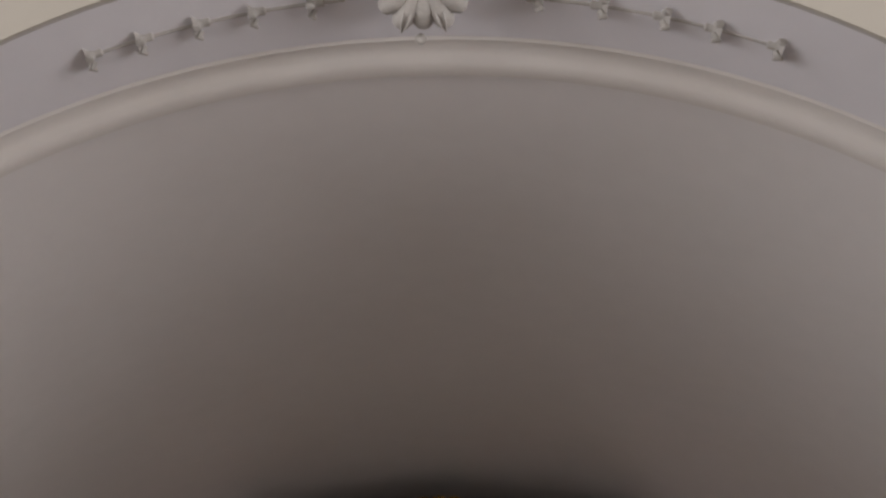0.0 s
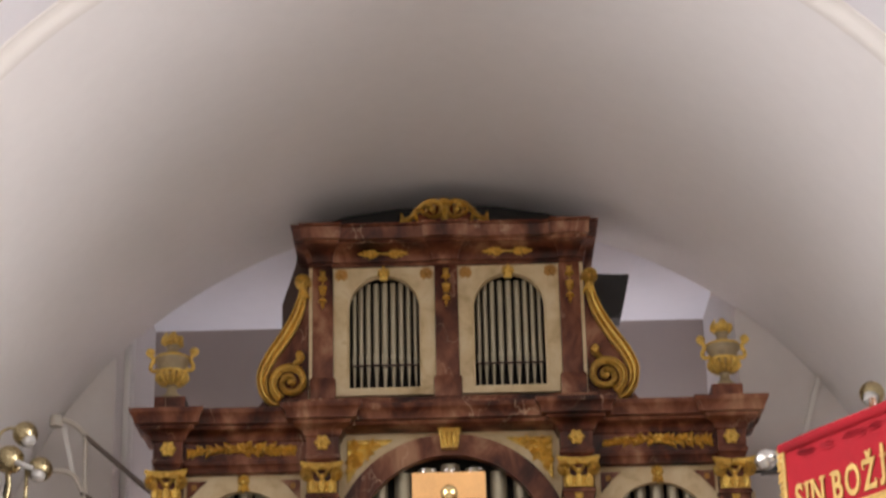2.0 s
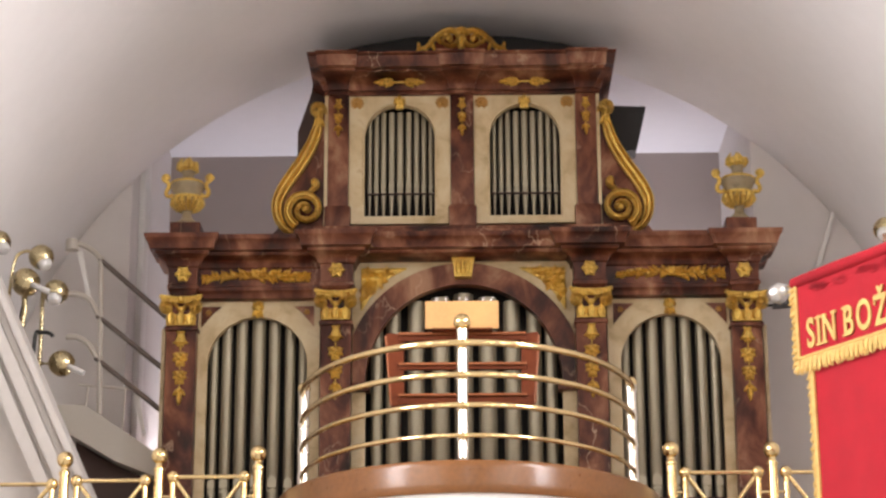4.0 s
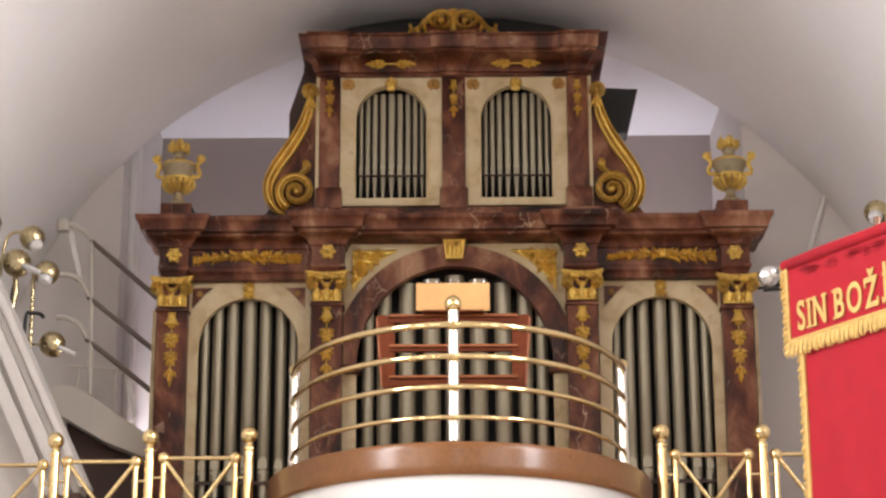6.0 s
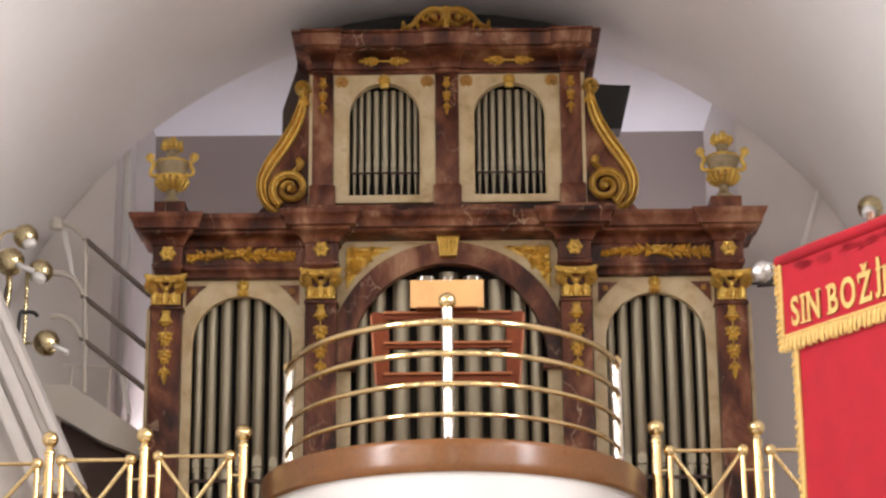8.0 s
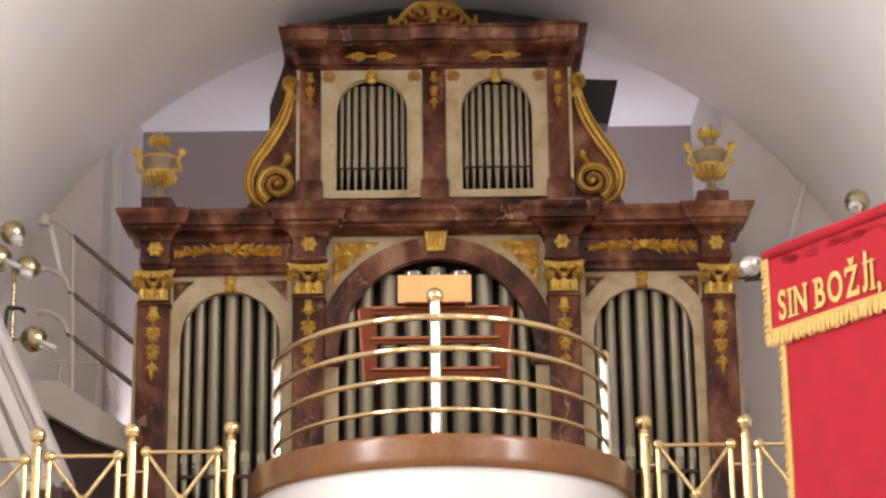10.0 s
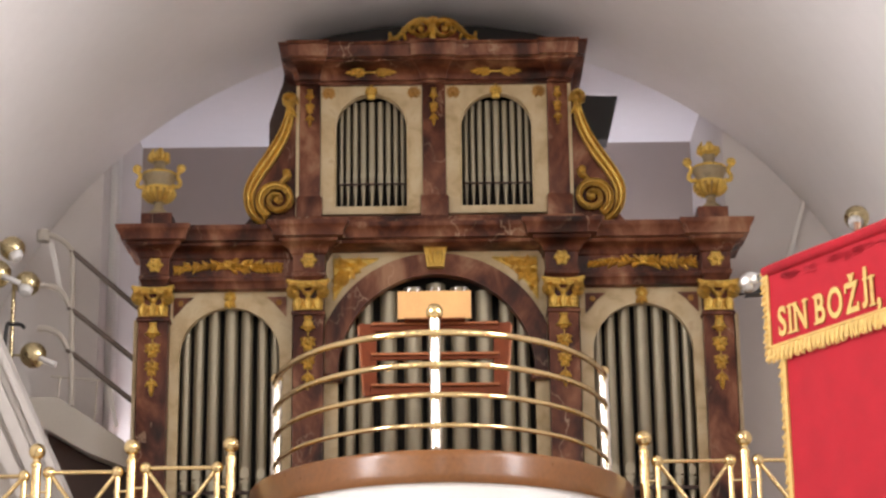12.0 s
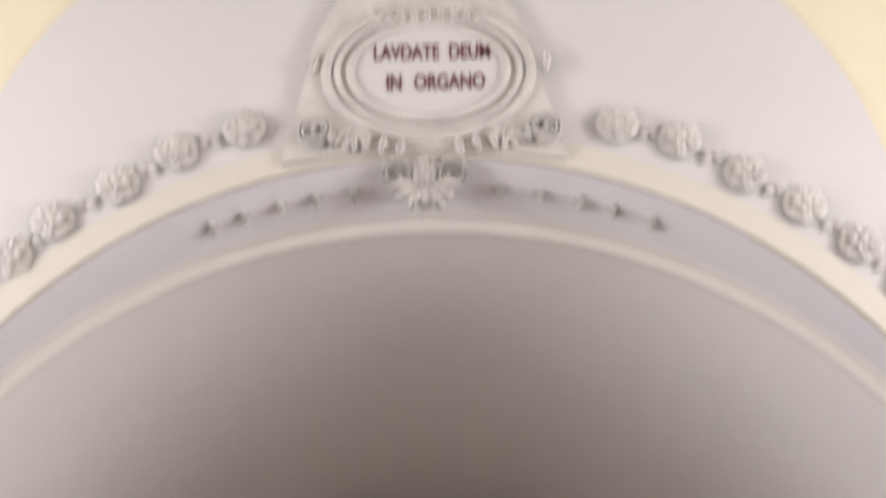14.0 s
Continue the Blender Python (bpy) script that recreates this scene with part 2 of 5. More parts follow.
def tube(bm, pts, radius, sides=12, closed=False):
    """A round bar along points; radius may be a list."""
    pts = [Vector(p) for p in pts]
    n = len(pts)
    rad = radius if isinstance(radius, (list, tuple)) else [radius] * n
    rings, up = [], None
    for i, p in enumerate(pts):
        a, c = (pts[i - 1] if i or closed else p), (pts[(i + 1) % n] if i < n - 1 or closed else p)
        d = (c - a).normalized()
        if up is None:
            up = Vector((0, 0, 1)) if abs(d.z) < 0.9 else Vector((1, 0, 0))
        side = d.cross(up).normalized()
        up = side.cross(d).normalized()
        rings.append([bm.verts.new(p + rad[i] * (math.cos(t) * side + math.sin(t) * up)) for t in (2 * math.pi * k / sides for k in range(sides))])
    for i in range(n if closed else n - 1):
        p, q = rings[i], rings[(i + 1) % n]
        for k in range(sides):
            bm.faces.new((p[k], p[(k + 1) % sides], q[(k + 1) % sides], q[k]))
    if not closed:
        bm.faces.new(rings[0])
        bm.faces.new(rings[-1][::-1])
    return bm


def slab_xz(bm, pts, y0, y1):
    """A flat outline in x and z, made thick from y0 to y1."""
    f = [bm.verts.new((x, y0, z)) for x, z in pts]
    b = [bm.verts.new((x, y1, z)) for x, z in pts]
    bm.faces.new(f)
    bm.faces.new(b[::-1])
    n = len(pts)
    for i in range(n):
        bm.faces.new((f[i], b[i], b[(i + 1) % n], f[(i + 1) % n]))
    return bm


def arc(cx, cz, rx, rz, a0, a1, n):
    return [(cx + rx * math.cos(radians(a0 + (a1 - a0) * i / n)), cz + rz * math.sin(radians(a0 + (a1 - a0) * i / n))) for i in range(n + 1)]


def arch_frame(bm, x0, x1, z0, z1, cx, hw, rise, spring, y0, y1):
    """A panel with a round-headed opening that runs down to its foot."""
    pts = [(x0, z0), (x0, z1), (x1, z1), (x1, z0), (cx + hw, z0)] + arc(cx, spring, hw, rise, 0, 180, 28) + [(cx - hw, z0)]
    return slab_xz(bm, pts, y0, y1)


def ring_xz(bm, cx, cz, r0, r1, a0, a1, y0, y1, n=36, k=1.0):
    return slab_xz(bm, arc(cx, cz, r1, r1 * k, a0, a1, n) + arc(cx, cz, r0, r0 * k, a1, a0, n), y0, y1)


def leaf(bm, at, turn, length, wide, thick, y, curl=0.0):
    """A carved leaf in the x-z plane that bulges towards the nave, pointed at its end, with a midrib."""
    c, s = math.cos(radians(turn)), math.sin(radians(turn))
    rows = []
    for i in range(7):
        t = i / 6
        w = wide * 0.5 * math.sin(math.pi * min(1, t * 0.92 + 0.08)) ** 0.8
        bend = curl * t * t * length
        row = []
        for k, h in ((-1, 0.0), (-0.55, 0.8), (0, 0.55), (0.55, 0.8), (1, 0.0)):
            u, v = t * length, k * max(w, 0.002) + bend
            row.append(bm.verts.new((at[0] + u * c - v * s, y - thick * h * (0.35 + 0.65 * math.sin(math.pi * t)), at[1] + u * s + v * c)))
        rows.append(row)
    for p, q in zip(rows, rows[1:]):
        for k in range(4):
            bm.faces.new((p[k], p[k + 1], q[k + 1], q[k]))
    return bm


def boss(bm, x, z, r, y, deep=0.6):
    """A half round knob on a face that looks to the nave."""
    m = Matrix.Translation((x, y, z)) @ pose(0, 0, 0, 90)
    prof = [(r, 0)] + [(max(1e-4, r * math.cos(radians(a))), r * deep * math.sin(radians(a))) for a in (15, 30, 45, 60, 75, 90)]
    return lathe(bm, prof, m, 14)


def ribbon(bm, pts, wide, thick, y):
    """A fluted carved band along points of the x-z plane; wide: half widths."""
    prof = ((-1, 0), (-0.92, 0.75), (-0.7, 0.85), (-0.5, 0.35), (-0.2, 0.95), (0.15, 1.0), (0.45, 0.4), (0.7, 0.85), (0.92, 0.75), (1, 0))
    rows, n = [], len(pts)
    for i, (x, z) in enumerate(pts):
        a, c = pts[max(0, i - 1)], pts[min(n - 1, i + 1)]
        d = Vector((c[0] - a[0], c[1] - a[1])).normalized()
        rows.append([bm.verts.new((x - d.y * wide[i] * u, y - thick * h, z + d.x * wide[i] * u)) for u, h in prof])
    for p, q in zip(rows, rows[1:]):
        for k in range(len(prof) - 1):
            bm.faces.new((p[k], p[k + 1], q[k + 1], q[k]))
    for row in (rows[0], rows[-1]):
        bm.faces.new(row)
    return bm


def glide(points, n=8):
    """A smooth curve through points (Catmull-Rom)."""
    p = [Vector(q) for q in points]
    p = [2 * p[0] - p[1]] + p + [2 * p[-1] - p[-2]]
    out = []
    for i in range(1, len(p) - 2):
        for k in range(n):
            t = k / n
            out.append(0.5 * (2 * p[i] + (p[i + 1] - p[i - 1]) * t + (2 * p[i - 1] - 5 * p[i] + 4 * p[i + 1] - p[i + 2]) * t * t + (3 * p[i] - p[i - 1] - 3 * p[i + 1] + p[i + 2]) * t ** 3))
    return out + [p[-2]]


def letters(name, words, size, m, mat, thick, kind_parent, wide=1.0, bold=0.0):
    """Words as a mesh, with their middle at m."""
    cu = bpy.data.curves.new(name, "FONT")
    cu.body, cu.size, cu.extrude, cu.align_x, cu.align_y, cu.offset = words, size, thick, "CENTER", "CENTER", bold
    tmp = new(name, cu)
    bpy.context.view_layer.update()
    mesh = bpy.data.meshes.new_from_object(tmp.evaluated_get(bpy.context.evaluated_depsgraph_get()))
    bpy.data.objects.remove(tmp)
    mesh.transform(m @ Matrix.Diagonal((wide, 1, 1, 1)))
    mesh.materials.clear()
    mesh.materials.append(mat)
    ob = new(name, mesh)
    ob.parent = kind_parent
    ob.matrix_parent_inverse = INV.get(kind_parent.name, Matrix.Identity(4))
    return ob


def moulding(bm, xs, profile, forward=1.0):
    """A moulded course along x between the ends xs, returned at both ends: profile of (out, z); out grows to the nave and to both sides.
    xs: (x0, x1, y of the wall face, y of the back); forward: how much more it grows to the nave."""
    x0, x1, yf, yb = xs
    rows = []
    for o, z in profile:
        rows.append([bm.verts.new(v) for v in ((x0 - o, yb, z), (x0 - o, yf - o * forward, z), (x1 + o, yf - o * forward, z), (x1 + o, yb, z))])
    for p, q in zip(rows, rows[1:]):
        for k in range(3):
            bm.faces.new((p[k], p[k + 1], q[k + 1], q[k]))
    bm.faces.new(rows[0])
    bm.faces.new(rows[-1][::-1])
    for k in (0,):
        bm.faces.new([r[0] for r in rows] + [r[3] for r in rows][::-1])
    return bm


# ---- the setting ----
VC, VR = 4.205, 3.747          # axis height and radius of the vault at its far end
RC, FC = 4.592, 4.94           # the rib and the arch's face stand on higher, smaller circles
Y_FACE, Y_RIB, Y_VAULT, Y_END = 9.94, 10.42, 10.644, 15.5
FACE_R, SOFFIT_R, VR0 = 3.213, 3.496, 3.481
GALLERY_Z = 2.9


def sheet_arc(bm, stations, n=72, base=GALLERY_Z - 0.4):
    """A vault made of arcs (y, radius, height of the centre), with upright walls below the centre."""
    rows = []
    for y, r, c in stations:
        pts = [(r, base)] + [(r * math.cos(math.pi * i / n), c + r * math.sin(math.pi * i / n)) for i in range(n + 1)] + [(-r, base)]
        rows.append([bm.verts.new((x, y, z)) for x, z in pts])
    for p, q in zip(rows, rows[1:]):
        for k in range(len(p) - 1):
            bm.faces.new((p[k], p[k + 1], q[k + 1], q[k]))
    return bm


b = sheet_arc(B(), [(Y_VAULT + (Y_END - Y_VAULT) * i / 10, VR0 + (VR - VR0) * i / 10, RC + (VC - RC) * i / 10) for i in range(11)] + [(Y_END, VR + 0.35, VC), (Y_VAULT, VR0 + 0.35, RC), (Y_VAULT, VR0, RC)])
solid("vault", b, PLASTER, "smooth pale plaster barrel vault over the organ gallery", "vault", kind="structure", angle=30)


def soffit(y):
    """Radius and centre height of the arch's soffit at a depth y."""
    k = (y - Y_FACE) / (Y_RIB - Y_FACE)
    return FACE_R + (SOFFIT_R - FACE_R) * k, FC + (RC - FC) * k


b = sheet_arc(B(), [(y, *soffit(y)) for y in (Y_FACE, Y_FACE + 0.16, Y_FACE + 0.32, Y_RIB)] + [(Y_RIB, SOFFIT_R + 0.3, RC), (Y_FACE + 0.35, SOFFIT_R + 0.3, RC)])
solid("arch_soffit", b, LILAC, "pale lilac plaster soffit of the gallery arch", "arch", kind="structure", angle=30)
b = sheet_arc(B(), [(y, r, RC) for y, r in ((Y_RIB, SOFFIT_R + 0.1), (Y_RIB, SOFFIT_R + 0.012), (Y_RIB + 0.02, SOFFIT_R - 0.004), (Y_RIB + 0.03, SOFFIT_R - 0.004), (Y_RIB + 0.04, SOFFIT_R + 0.008), (Y_RIB + 0.085, SOFFIT_R + 0.004), (Y_RIB + 0.115, SOFFIT_R - 0.012), (Y_RIB + 0.13, SOFFIT_R - 0.03), (Y_RIB + 0.155, SOFFIT_R - 0.042), (Y_RIB + 0.185, SOFFIT_R - 0.047), (Y_VAULT - 0.006, SOFFIT_R - 0.045), (Y_VAULT, VR0 - 0.02), (Y_VAULT, VR0 + 0.3))])
solid("trim", b, RIB_PLASTER, "cream moulded plaster rib round the vault", "moulding", kind="structure", angle=30)

# nave-side wall with the arch cut through it
out = [(-NAVE_X, 0.0), (-NAVE_X, NAVE_TOP), (NAVE_X, NAVE_TOP), (NAVE_X, 0.0), (FACE_R, 0.0)] + arc(0, FC, FACE_R, FACE_R, 0, 180, 72) + [(-FACE_R, 0.0)]
b = slab_xz(B(), out, Y_FACE, Y_FACE + 0.012)
wide = SOFFIT_R + 0.301
out = [(-NAVE_X, 0.0), (-NAVE_X, NAVE_TOP), (NAVE_X, NAVE_TOP), (NAVE_X, 0.0), (wide, 0.0)] + arc(0, RC, wide, wide, 0, 180, 72) + [(-wide, 0.0)]
slab_xz(b, out, Y_FACE + 0.0121, Y_FACE + 0.35)
solid("wall_arch", b, YELLOW_WALL, "pale yellow plaster wall round the gallery arch", "wall", kind="structure", angle=20)
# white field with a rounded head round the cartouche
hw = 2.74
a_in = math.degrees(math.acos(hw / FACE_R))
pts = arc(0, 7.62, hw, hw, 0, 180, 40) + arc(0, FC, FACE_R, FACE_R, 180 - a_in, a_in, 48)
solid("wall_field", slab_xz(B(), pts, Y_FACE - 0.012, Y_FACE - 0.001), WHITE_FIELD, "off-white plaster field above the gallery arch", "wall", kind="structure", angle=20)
# cream band that edges the arch
b = ring_xz(B(), 0, FC, FACE_R, FACE_R + 0.17, 8, 172, Y_FACE - 0.03, Y_FACE - 0.013, 72)
solid("trim_arch", b, CREAM_BAND, "cream plaster band edging the arch", "moulding", kind="structure", angle=20)


def wall_with_windows(name, s, x, ys, y0, y1, z0, z1, label):
    """A side wall of the nave, 0.4 m thick, pierced by tall windows."""
    b = B()
    cuts = sorted(ys)
    edges = [y0] + [e for c in cuts for e in (c - 0.9, c + 0.9)] + [y1]
    xa, xb = sorted((x, x + s * 0.4))
    for i in range(0, len(edges), 2):
        box(b, xa, xb, edges[i], edges[i + 1], z0, z1)
    for c in cuts:
        box(b, xa, xb, c - 0.9, c + 0.9, z0, 4.9)
        box(b, xa, xb, c - 0.9, c + 0.9, 9.5, z1)
    return solid(name, b, CREAM_WALL, label, "wall", kind="structure")


wall_with_windows("wall_south", -1, -NAVE_X, WINDOW_YS, NAVE_Y0, Y_FACE, 0, NAVE_TOP, "off-white nave wall with tall windows")
wall_with_windows("wall_north", 1, NAVE_X, WINDOW_YS, NAVE_Y0, Y_FACE, 0, NAVE_TOP, "off-white nave wall with tall windows")
b = B()
for x0, x1, z0, z1 in ((-NAVE_X, -1, 0, NAVE_TOP), (1, NAVE_X, 0, NAVE_TOP), (-1, 1, 0, 6.6), (-1, 1, 11.0, NAVE_TOP)):
    box(b, x0, x1, NAVE_Y0 - 0.4, NAVE_Y0, z0, z1)
solid("wall_east", b, CREAM_WALL, "off-white end wall of the nave with a tall window", "wall", kind="structure")
solid("floor", box(B(), -NAVE_X - 0.4, NAVE_X + 0.4, NAVE_Y0 - 0.4, 18.3, -0.2, 0), FLOOR, "worn pale stone church floor", "floor", kind="structure")
solid("ceiling", box(B(), -NAVE_X - 0.4, NAVE_X + 0.4, NAVE_Y0 - 0.4, Y_FACE + 0.35, NAVE_TOP, NAVE_TOP + 0.3), CREAM_WALL, "off-white plaster nave ceiling", "ceiling", kind="structure")

# room behind the vault's end
LX, RX, BY, RZ = -2.66, 2.32, 17.5, 7.75
b = B()
box(b, LX - 0.3, RX + 0.3, BY, BY + 0.3, 0, 9.0)
solid("wall_west", b, TAUPE, "taupe plaster wall behind the organ", "wall", kind="structure")
for nm, xa, xb in (("wall_gallery_south", LX - 0.3, LX), ("wall_gallery_north", RX, RX + 0.3)):
    b = B()
    # hidden openings added for the two fill lamps
    za, zb = (3.75, 5.75) if xa > 0 else (3.3, 4.6)
    gap = ((15.86, 16.5, 0, 9), (17.4, BY, 0, 9), (16.5, 17.4, 0, za), (16.5, 17.4, zb, 9))
    for y0, y1, z0, z1 in gap:
        box(b, xa, xb, y0, y1, z0, z1)
    solid(nm, b, WARM_WHITE, "warm white plaster wall of the organ gallery", "wall", kind="structure")
# added strip: a streak of daylight put into shape and colour
solid("trim_daylight_strip", box(B(), LX, LX + 0.05, 15.87, 16.12, 4.3, RZ - 0.01, 0.008), LIT_WHITE, "white upright strip painted as daylight on the gallery wall", "trim", kind="structure")
solid("ceiling_gallery", box(B(), LX, RX, Y_END + 0.02, BY, RZ, RZ + 0.25), LILAC, "pale lilac ceiling behind the vault", "ceiling", kind="structure")
# end wall of the vault: wings beside the room behind
for s, xi, nm in ((-1, LX, "wall_return_south"), (1, RX, "wall_return_north")):
    xa, xb = sorted((xi, s * 5.0))
    solid(nm, box(B(), xa, xb, Y_END + 0.01, Y_END + 0.35, 0, 9), WARM_WHITE, "warm white plaster return wall", "wall", kind="structure")
solid("gallery_floor", box(B(), -3.74, 3.74, 12.45, BY, GALLERY_Z - 0.4, GALLERY_Z), GALLERY_WOOD, "dark boarded gallery floor", "floor", kind="structure")
b = B()
for s in (-1, 1):
    xa, xb = sorted((s * (VR + 0.36), s * (NAVE_X + 0.4)))
    box(b, xa, xb, Y_FACE + 0.35, 18.2, 0, 9.2)
solid("wall_flank", b, CREAM_WALL, "plain outer walls beside the gallery", "wall", kind="structure")

# ---- the organ ----
organ = thing("pipe_organ", (0, 14.9, GALLERY_Z), "baroque pipe organ in brown marbled case with gilded carvings", "organ")
YO = 14.8

# case bodies behind the fronts
part("case_body", box(B(), -2.22, 2.22, 15.02, 15.4, GALLERY_Z, 5.9), CASE_BACK, organ, "dark brown case back")
b = slab_xz(B(), [(-1.29, 6.0), (-1.29, 7.08), (-1.17, 7.46), (1.0, 7.46), (1.0, 6.0)], 15.02, 15.4)
part("upper_case_body", b, CASE_BACK, organ, "dark brown case back")


# added black panel: paints the shade over the cornice, blocks light from behind
part("case_top_shade", slab_xz(B(), [(-1.19, 7.462), (-1.16, 7.735), (-0.8, 7.84), (-0.4, 7.905), (0, 7.925), (0.4, 7.905), (0.8, 7.84), (1.1, 7.755), (1.0, 7.462)], 15.1, 15.42), BLACK, organ, "black panel added as the shade between cornice and vault")


def pipe(x, y, r, foot, mouth, top, name="pipe"):
    """A tin flue pipe: pointed foot, flat mouth with its shield, long body."""
    b = B()
    m = Matrix.Translation((x, y, 0))
    lathe(b, [(r * 0.28, foot), (r * 0.99, mouth - 0.012), (r * 0.93, mouth - 0.004), (r * 0.93, mouth + 0.006), (r, mouth + 0.012), (r, top), (r * 0.86, top), (r * 0.86, top - 0.1)], m, 18)
    # raised shield over the mouth
    w, h = r * 0.75, r * 1.9
    pts = [(x - w, mouth + 0.014), (x - w, mouth + 0.014 + h * 0.6)] + [(x + w * math.cos(radians(a)), mouth + 0.014 + h * 0.6 + h * 0.4 * math.sin(radians(a))) for a in (150, 120, 90, 60, 30)] + [(x + w, mouth + 0.014 + h * 0.6), (x + w, mouth + 0.014)]
    slab_xz(b, pts, y - r * 1.06, y - r * 0.55)
    slab_xz(b, [(x - w, mouth - 0.004), (x + w, mouth - 0.004), (x + w, mouth - 0.02), (x - w, mouth - 0.02)], y - r * 1.04, y - r * 0.55)
    return part(name, b, TIN, organ)


# upper storey: two round-headed pipe fields
for s in (-1, 1):
    cx = 0.482 * s
    frame_part = None
    b = arch_frame(B(), cx - 0.392, cx + 0.392, 6.245, 7.3, cx, 0.27, 0.265, 6.945, YO - 0.015, YO + 0.05)
    box(b, cx - 0.27, cx + 0.27, YO - 0.015, YO + 0.05, 6.245, 6.305)
    frame_part = part("pipe_field_frame", b, IVORY, organ, "ivory marbled frame with a round head")
    b = B()
    tube(b, [(cx + 0.277, YO - 0.02, 6.31)] + [(x, YO - 0.02, z) for x, z in arc(cx, 6.945, 0.277, 0.272, 0, 180, 24)] + [(cx - 0.277, YO - 0.02, 6.31)], 0.008, 6)
    part("bead", b, IVORY, frame_part)
    # sheet coloured as the shade behind the pipes
    part("field_backing", box(B(), cx - 0.3, cx + 0.3, 14.985, 15.0, 6.25, 7.25), PIPE_SHADE, organ, "near-black sheet painted as the shade inside the case")
    offs = (-0.236, -0.184, -0.128, -0.066, 0.0, 0.066, 0.127, 0.184, 0.238)
    rs = (0.018, 0.020, 0.022, 0.0245, 0.027, 0.0245, 0.022, 0.020, 0.018)
    for i, (o, r) in enumerate(zip(offs, rs)):
        pipe(cx + o, YO + 0.09, r, 6.30, 6.535 + 0.006 * (4 - abs(i - 4)) * 0.5, 7.18)
    b = box(B(), cx - 0.27, cx + 0.27, YO + 0.055, YO + 0.07, 6.5, 6.512)
    part("pipe_rail", b, CASE_BACK, organ)
    # keystone leaf
    b = B()
    for a, l in ((10, 0.05), (45, 0.06), (90, 0.075), (135, 0.06), (170, 0.05)):
        leaf(b, (cx, 7.215), a, l, 0.042, 0.035, YO - 0.03)
    boss(b, cx, 7.225, 0.03, YO - 0.02, 1.0)
    box(b, cx - 0.032, cx + 0.032, YO - 0.04, YO, 7.17, 7.21, 0.006)
    part("keystone_leaf", b, GOLD, frame_part, "gilded leaf keystone")
    # shells in the corners
    for k in (-1, 1):
        b = B()
        x, z = cx + k * 0.33, 7.225
        for a in range(-150, 151, 30):
            leaf(b, (x, z), 90 + a, 0.055, 0.03, 0.014, YO - 0.016)
        boss(b, x, z, 0.02, YO - 0.02, 0.9)
        part("corner_shell", b, GOLD_DARK, frame_part, "gilded corner shell")
    # two leafy clusters on a bar along the frieze
    spray = part("frieze_spray", tube(B(), [(cx - 0.17, YO - 0.135, 7.35), (cx + 0.17, YO - 0.135, 7.35)], 0.0075, 8), GOLD, organ, "gilded leaf spray")
    for k in (-1, 1):
        out = 90 - k * 90
        for d, a, l in ((0.03, 0, 0.06), (0.05, 42, 0.06), (0.05, -42, 0.06), (0.085, 62, 0.056), (0.085, -62, 0.056), (0.10, 24, 0.066), (0.10, -24, 0.066), (0.13, 0, 0.075), (0.075, 130, 0.04), (0.075, -130, 0.04)):
            part("leaf", leaf(B(), (cx + k * d, 7.35), out + a, l * 0.9, 0.026, 0.036, YO - 0.128), GOLD, spray)
        for d, dz in ((0.085, 0.0), (0.11, 0.014), (0.11, -0.014)):
            part("berry", boss(B(), cx + k * d, 7.35 + dz, 0.012, YO - 0.152, 1.2), GOLD, spray)


def drop(x, z0, z1, y, n, wide, parent):
    """A hanging garland: a bell flower, leaf clusters, and a pointed bud, on one stem."""
    part("garland_stem", tube(B(), [(x, y - 0.004, z0), (x, y - 0.006, z1)], 0.005, 6), GOLD, parent)
    step = (z0 - z1) / n

    def bit(at_z, turn, length, w, thick, off=0.0):
        part("garland_leaf", leaf(B(), (x, at_z), turn, length, w, thick, y - off), GOLD, parent)

    for i in range(n):
        z, w = z0 - i * step, wide * (1 - 0.07 * i)
        if i == 0:
            # open bell with a frilled mouth
            mouth = Matrix.Translation((x, y - 0.008, z)) @ Matrix.Diagonal((1, 0.6, 1, 1))
            part("garland_bell", lathe(B(), [(0.001, 0), (w * 0.16, -step * 0.05), (w * 0.27, -step * 0.22), (w * 0.33, -step * 0.42), (w * 0.5, -step * 0.58), (w * 0.36, -step * 0.62), (0.001, -step * 0.5)], mouth, 14), GOLD, parent)
            for a in (-62, -22, 22, 62):
                bit(z - step * 0.42, -90 + a, step * 0.4, w * 0.32, 0.034, 0.01)
            for a in (-60, 60):
                bit(z - step * 0.06, 90 + a, step * 0.26, w * 0.3, 0.026)
        elif i == n - 1:
            for a in (-42, 42):
                bit(z - step * 0.1, -90 + a, step * 0.5, w * 0.36, 0.03)
            bit(z - step * 0.15, -90, step * 0.85, w * 0.46, 0.044)
            part("garland_berry", boss(B(), x, z - step * 0.18, w * 0.2, y - 0.01, 1.2), GOLD, parent)
        else:
            for a in (-112, -66, 66, 112):
                bit(z - step * 0.34, -90 + a, w * 0.54, w * 0.36, 0.032)
            for a in (-24, 24):
                bit(z - step * 0.42, -90 + a, step * 0.5, w * 0.36, 0.036)
            for dx, dz in ((-0.2, -0.24), (0.2, -0.24), (0, -0.42)):
                part("garland_berry", boss(B(), x + dx * w, z + dz * step, w * 0.19, y - 0.014, 1.3), GOLD, parent)


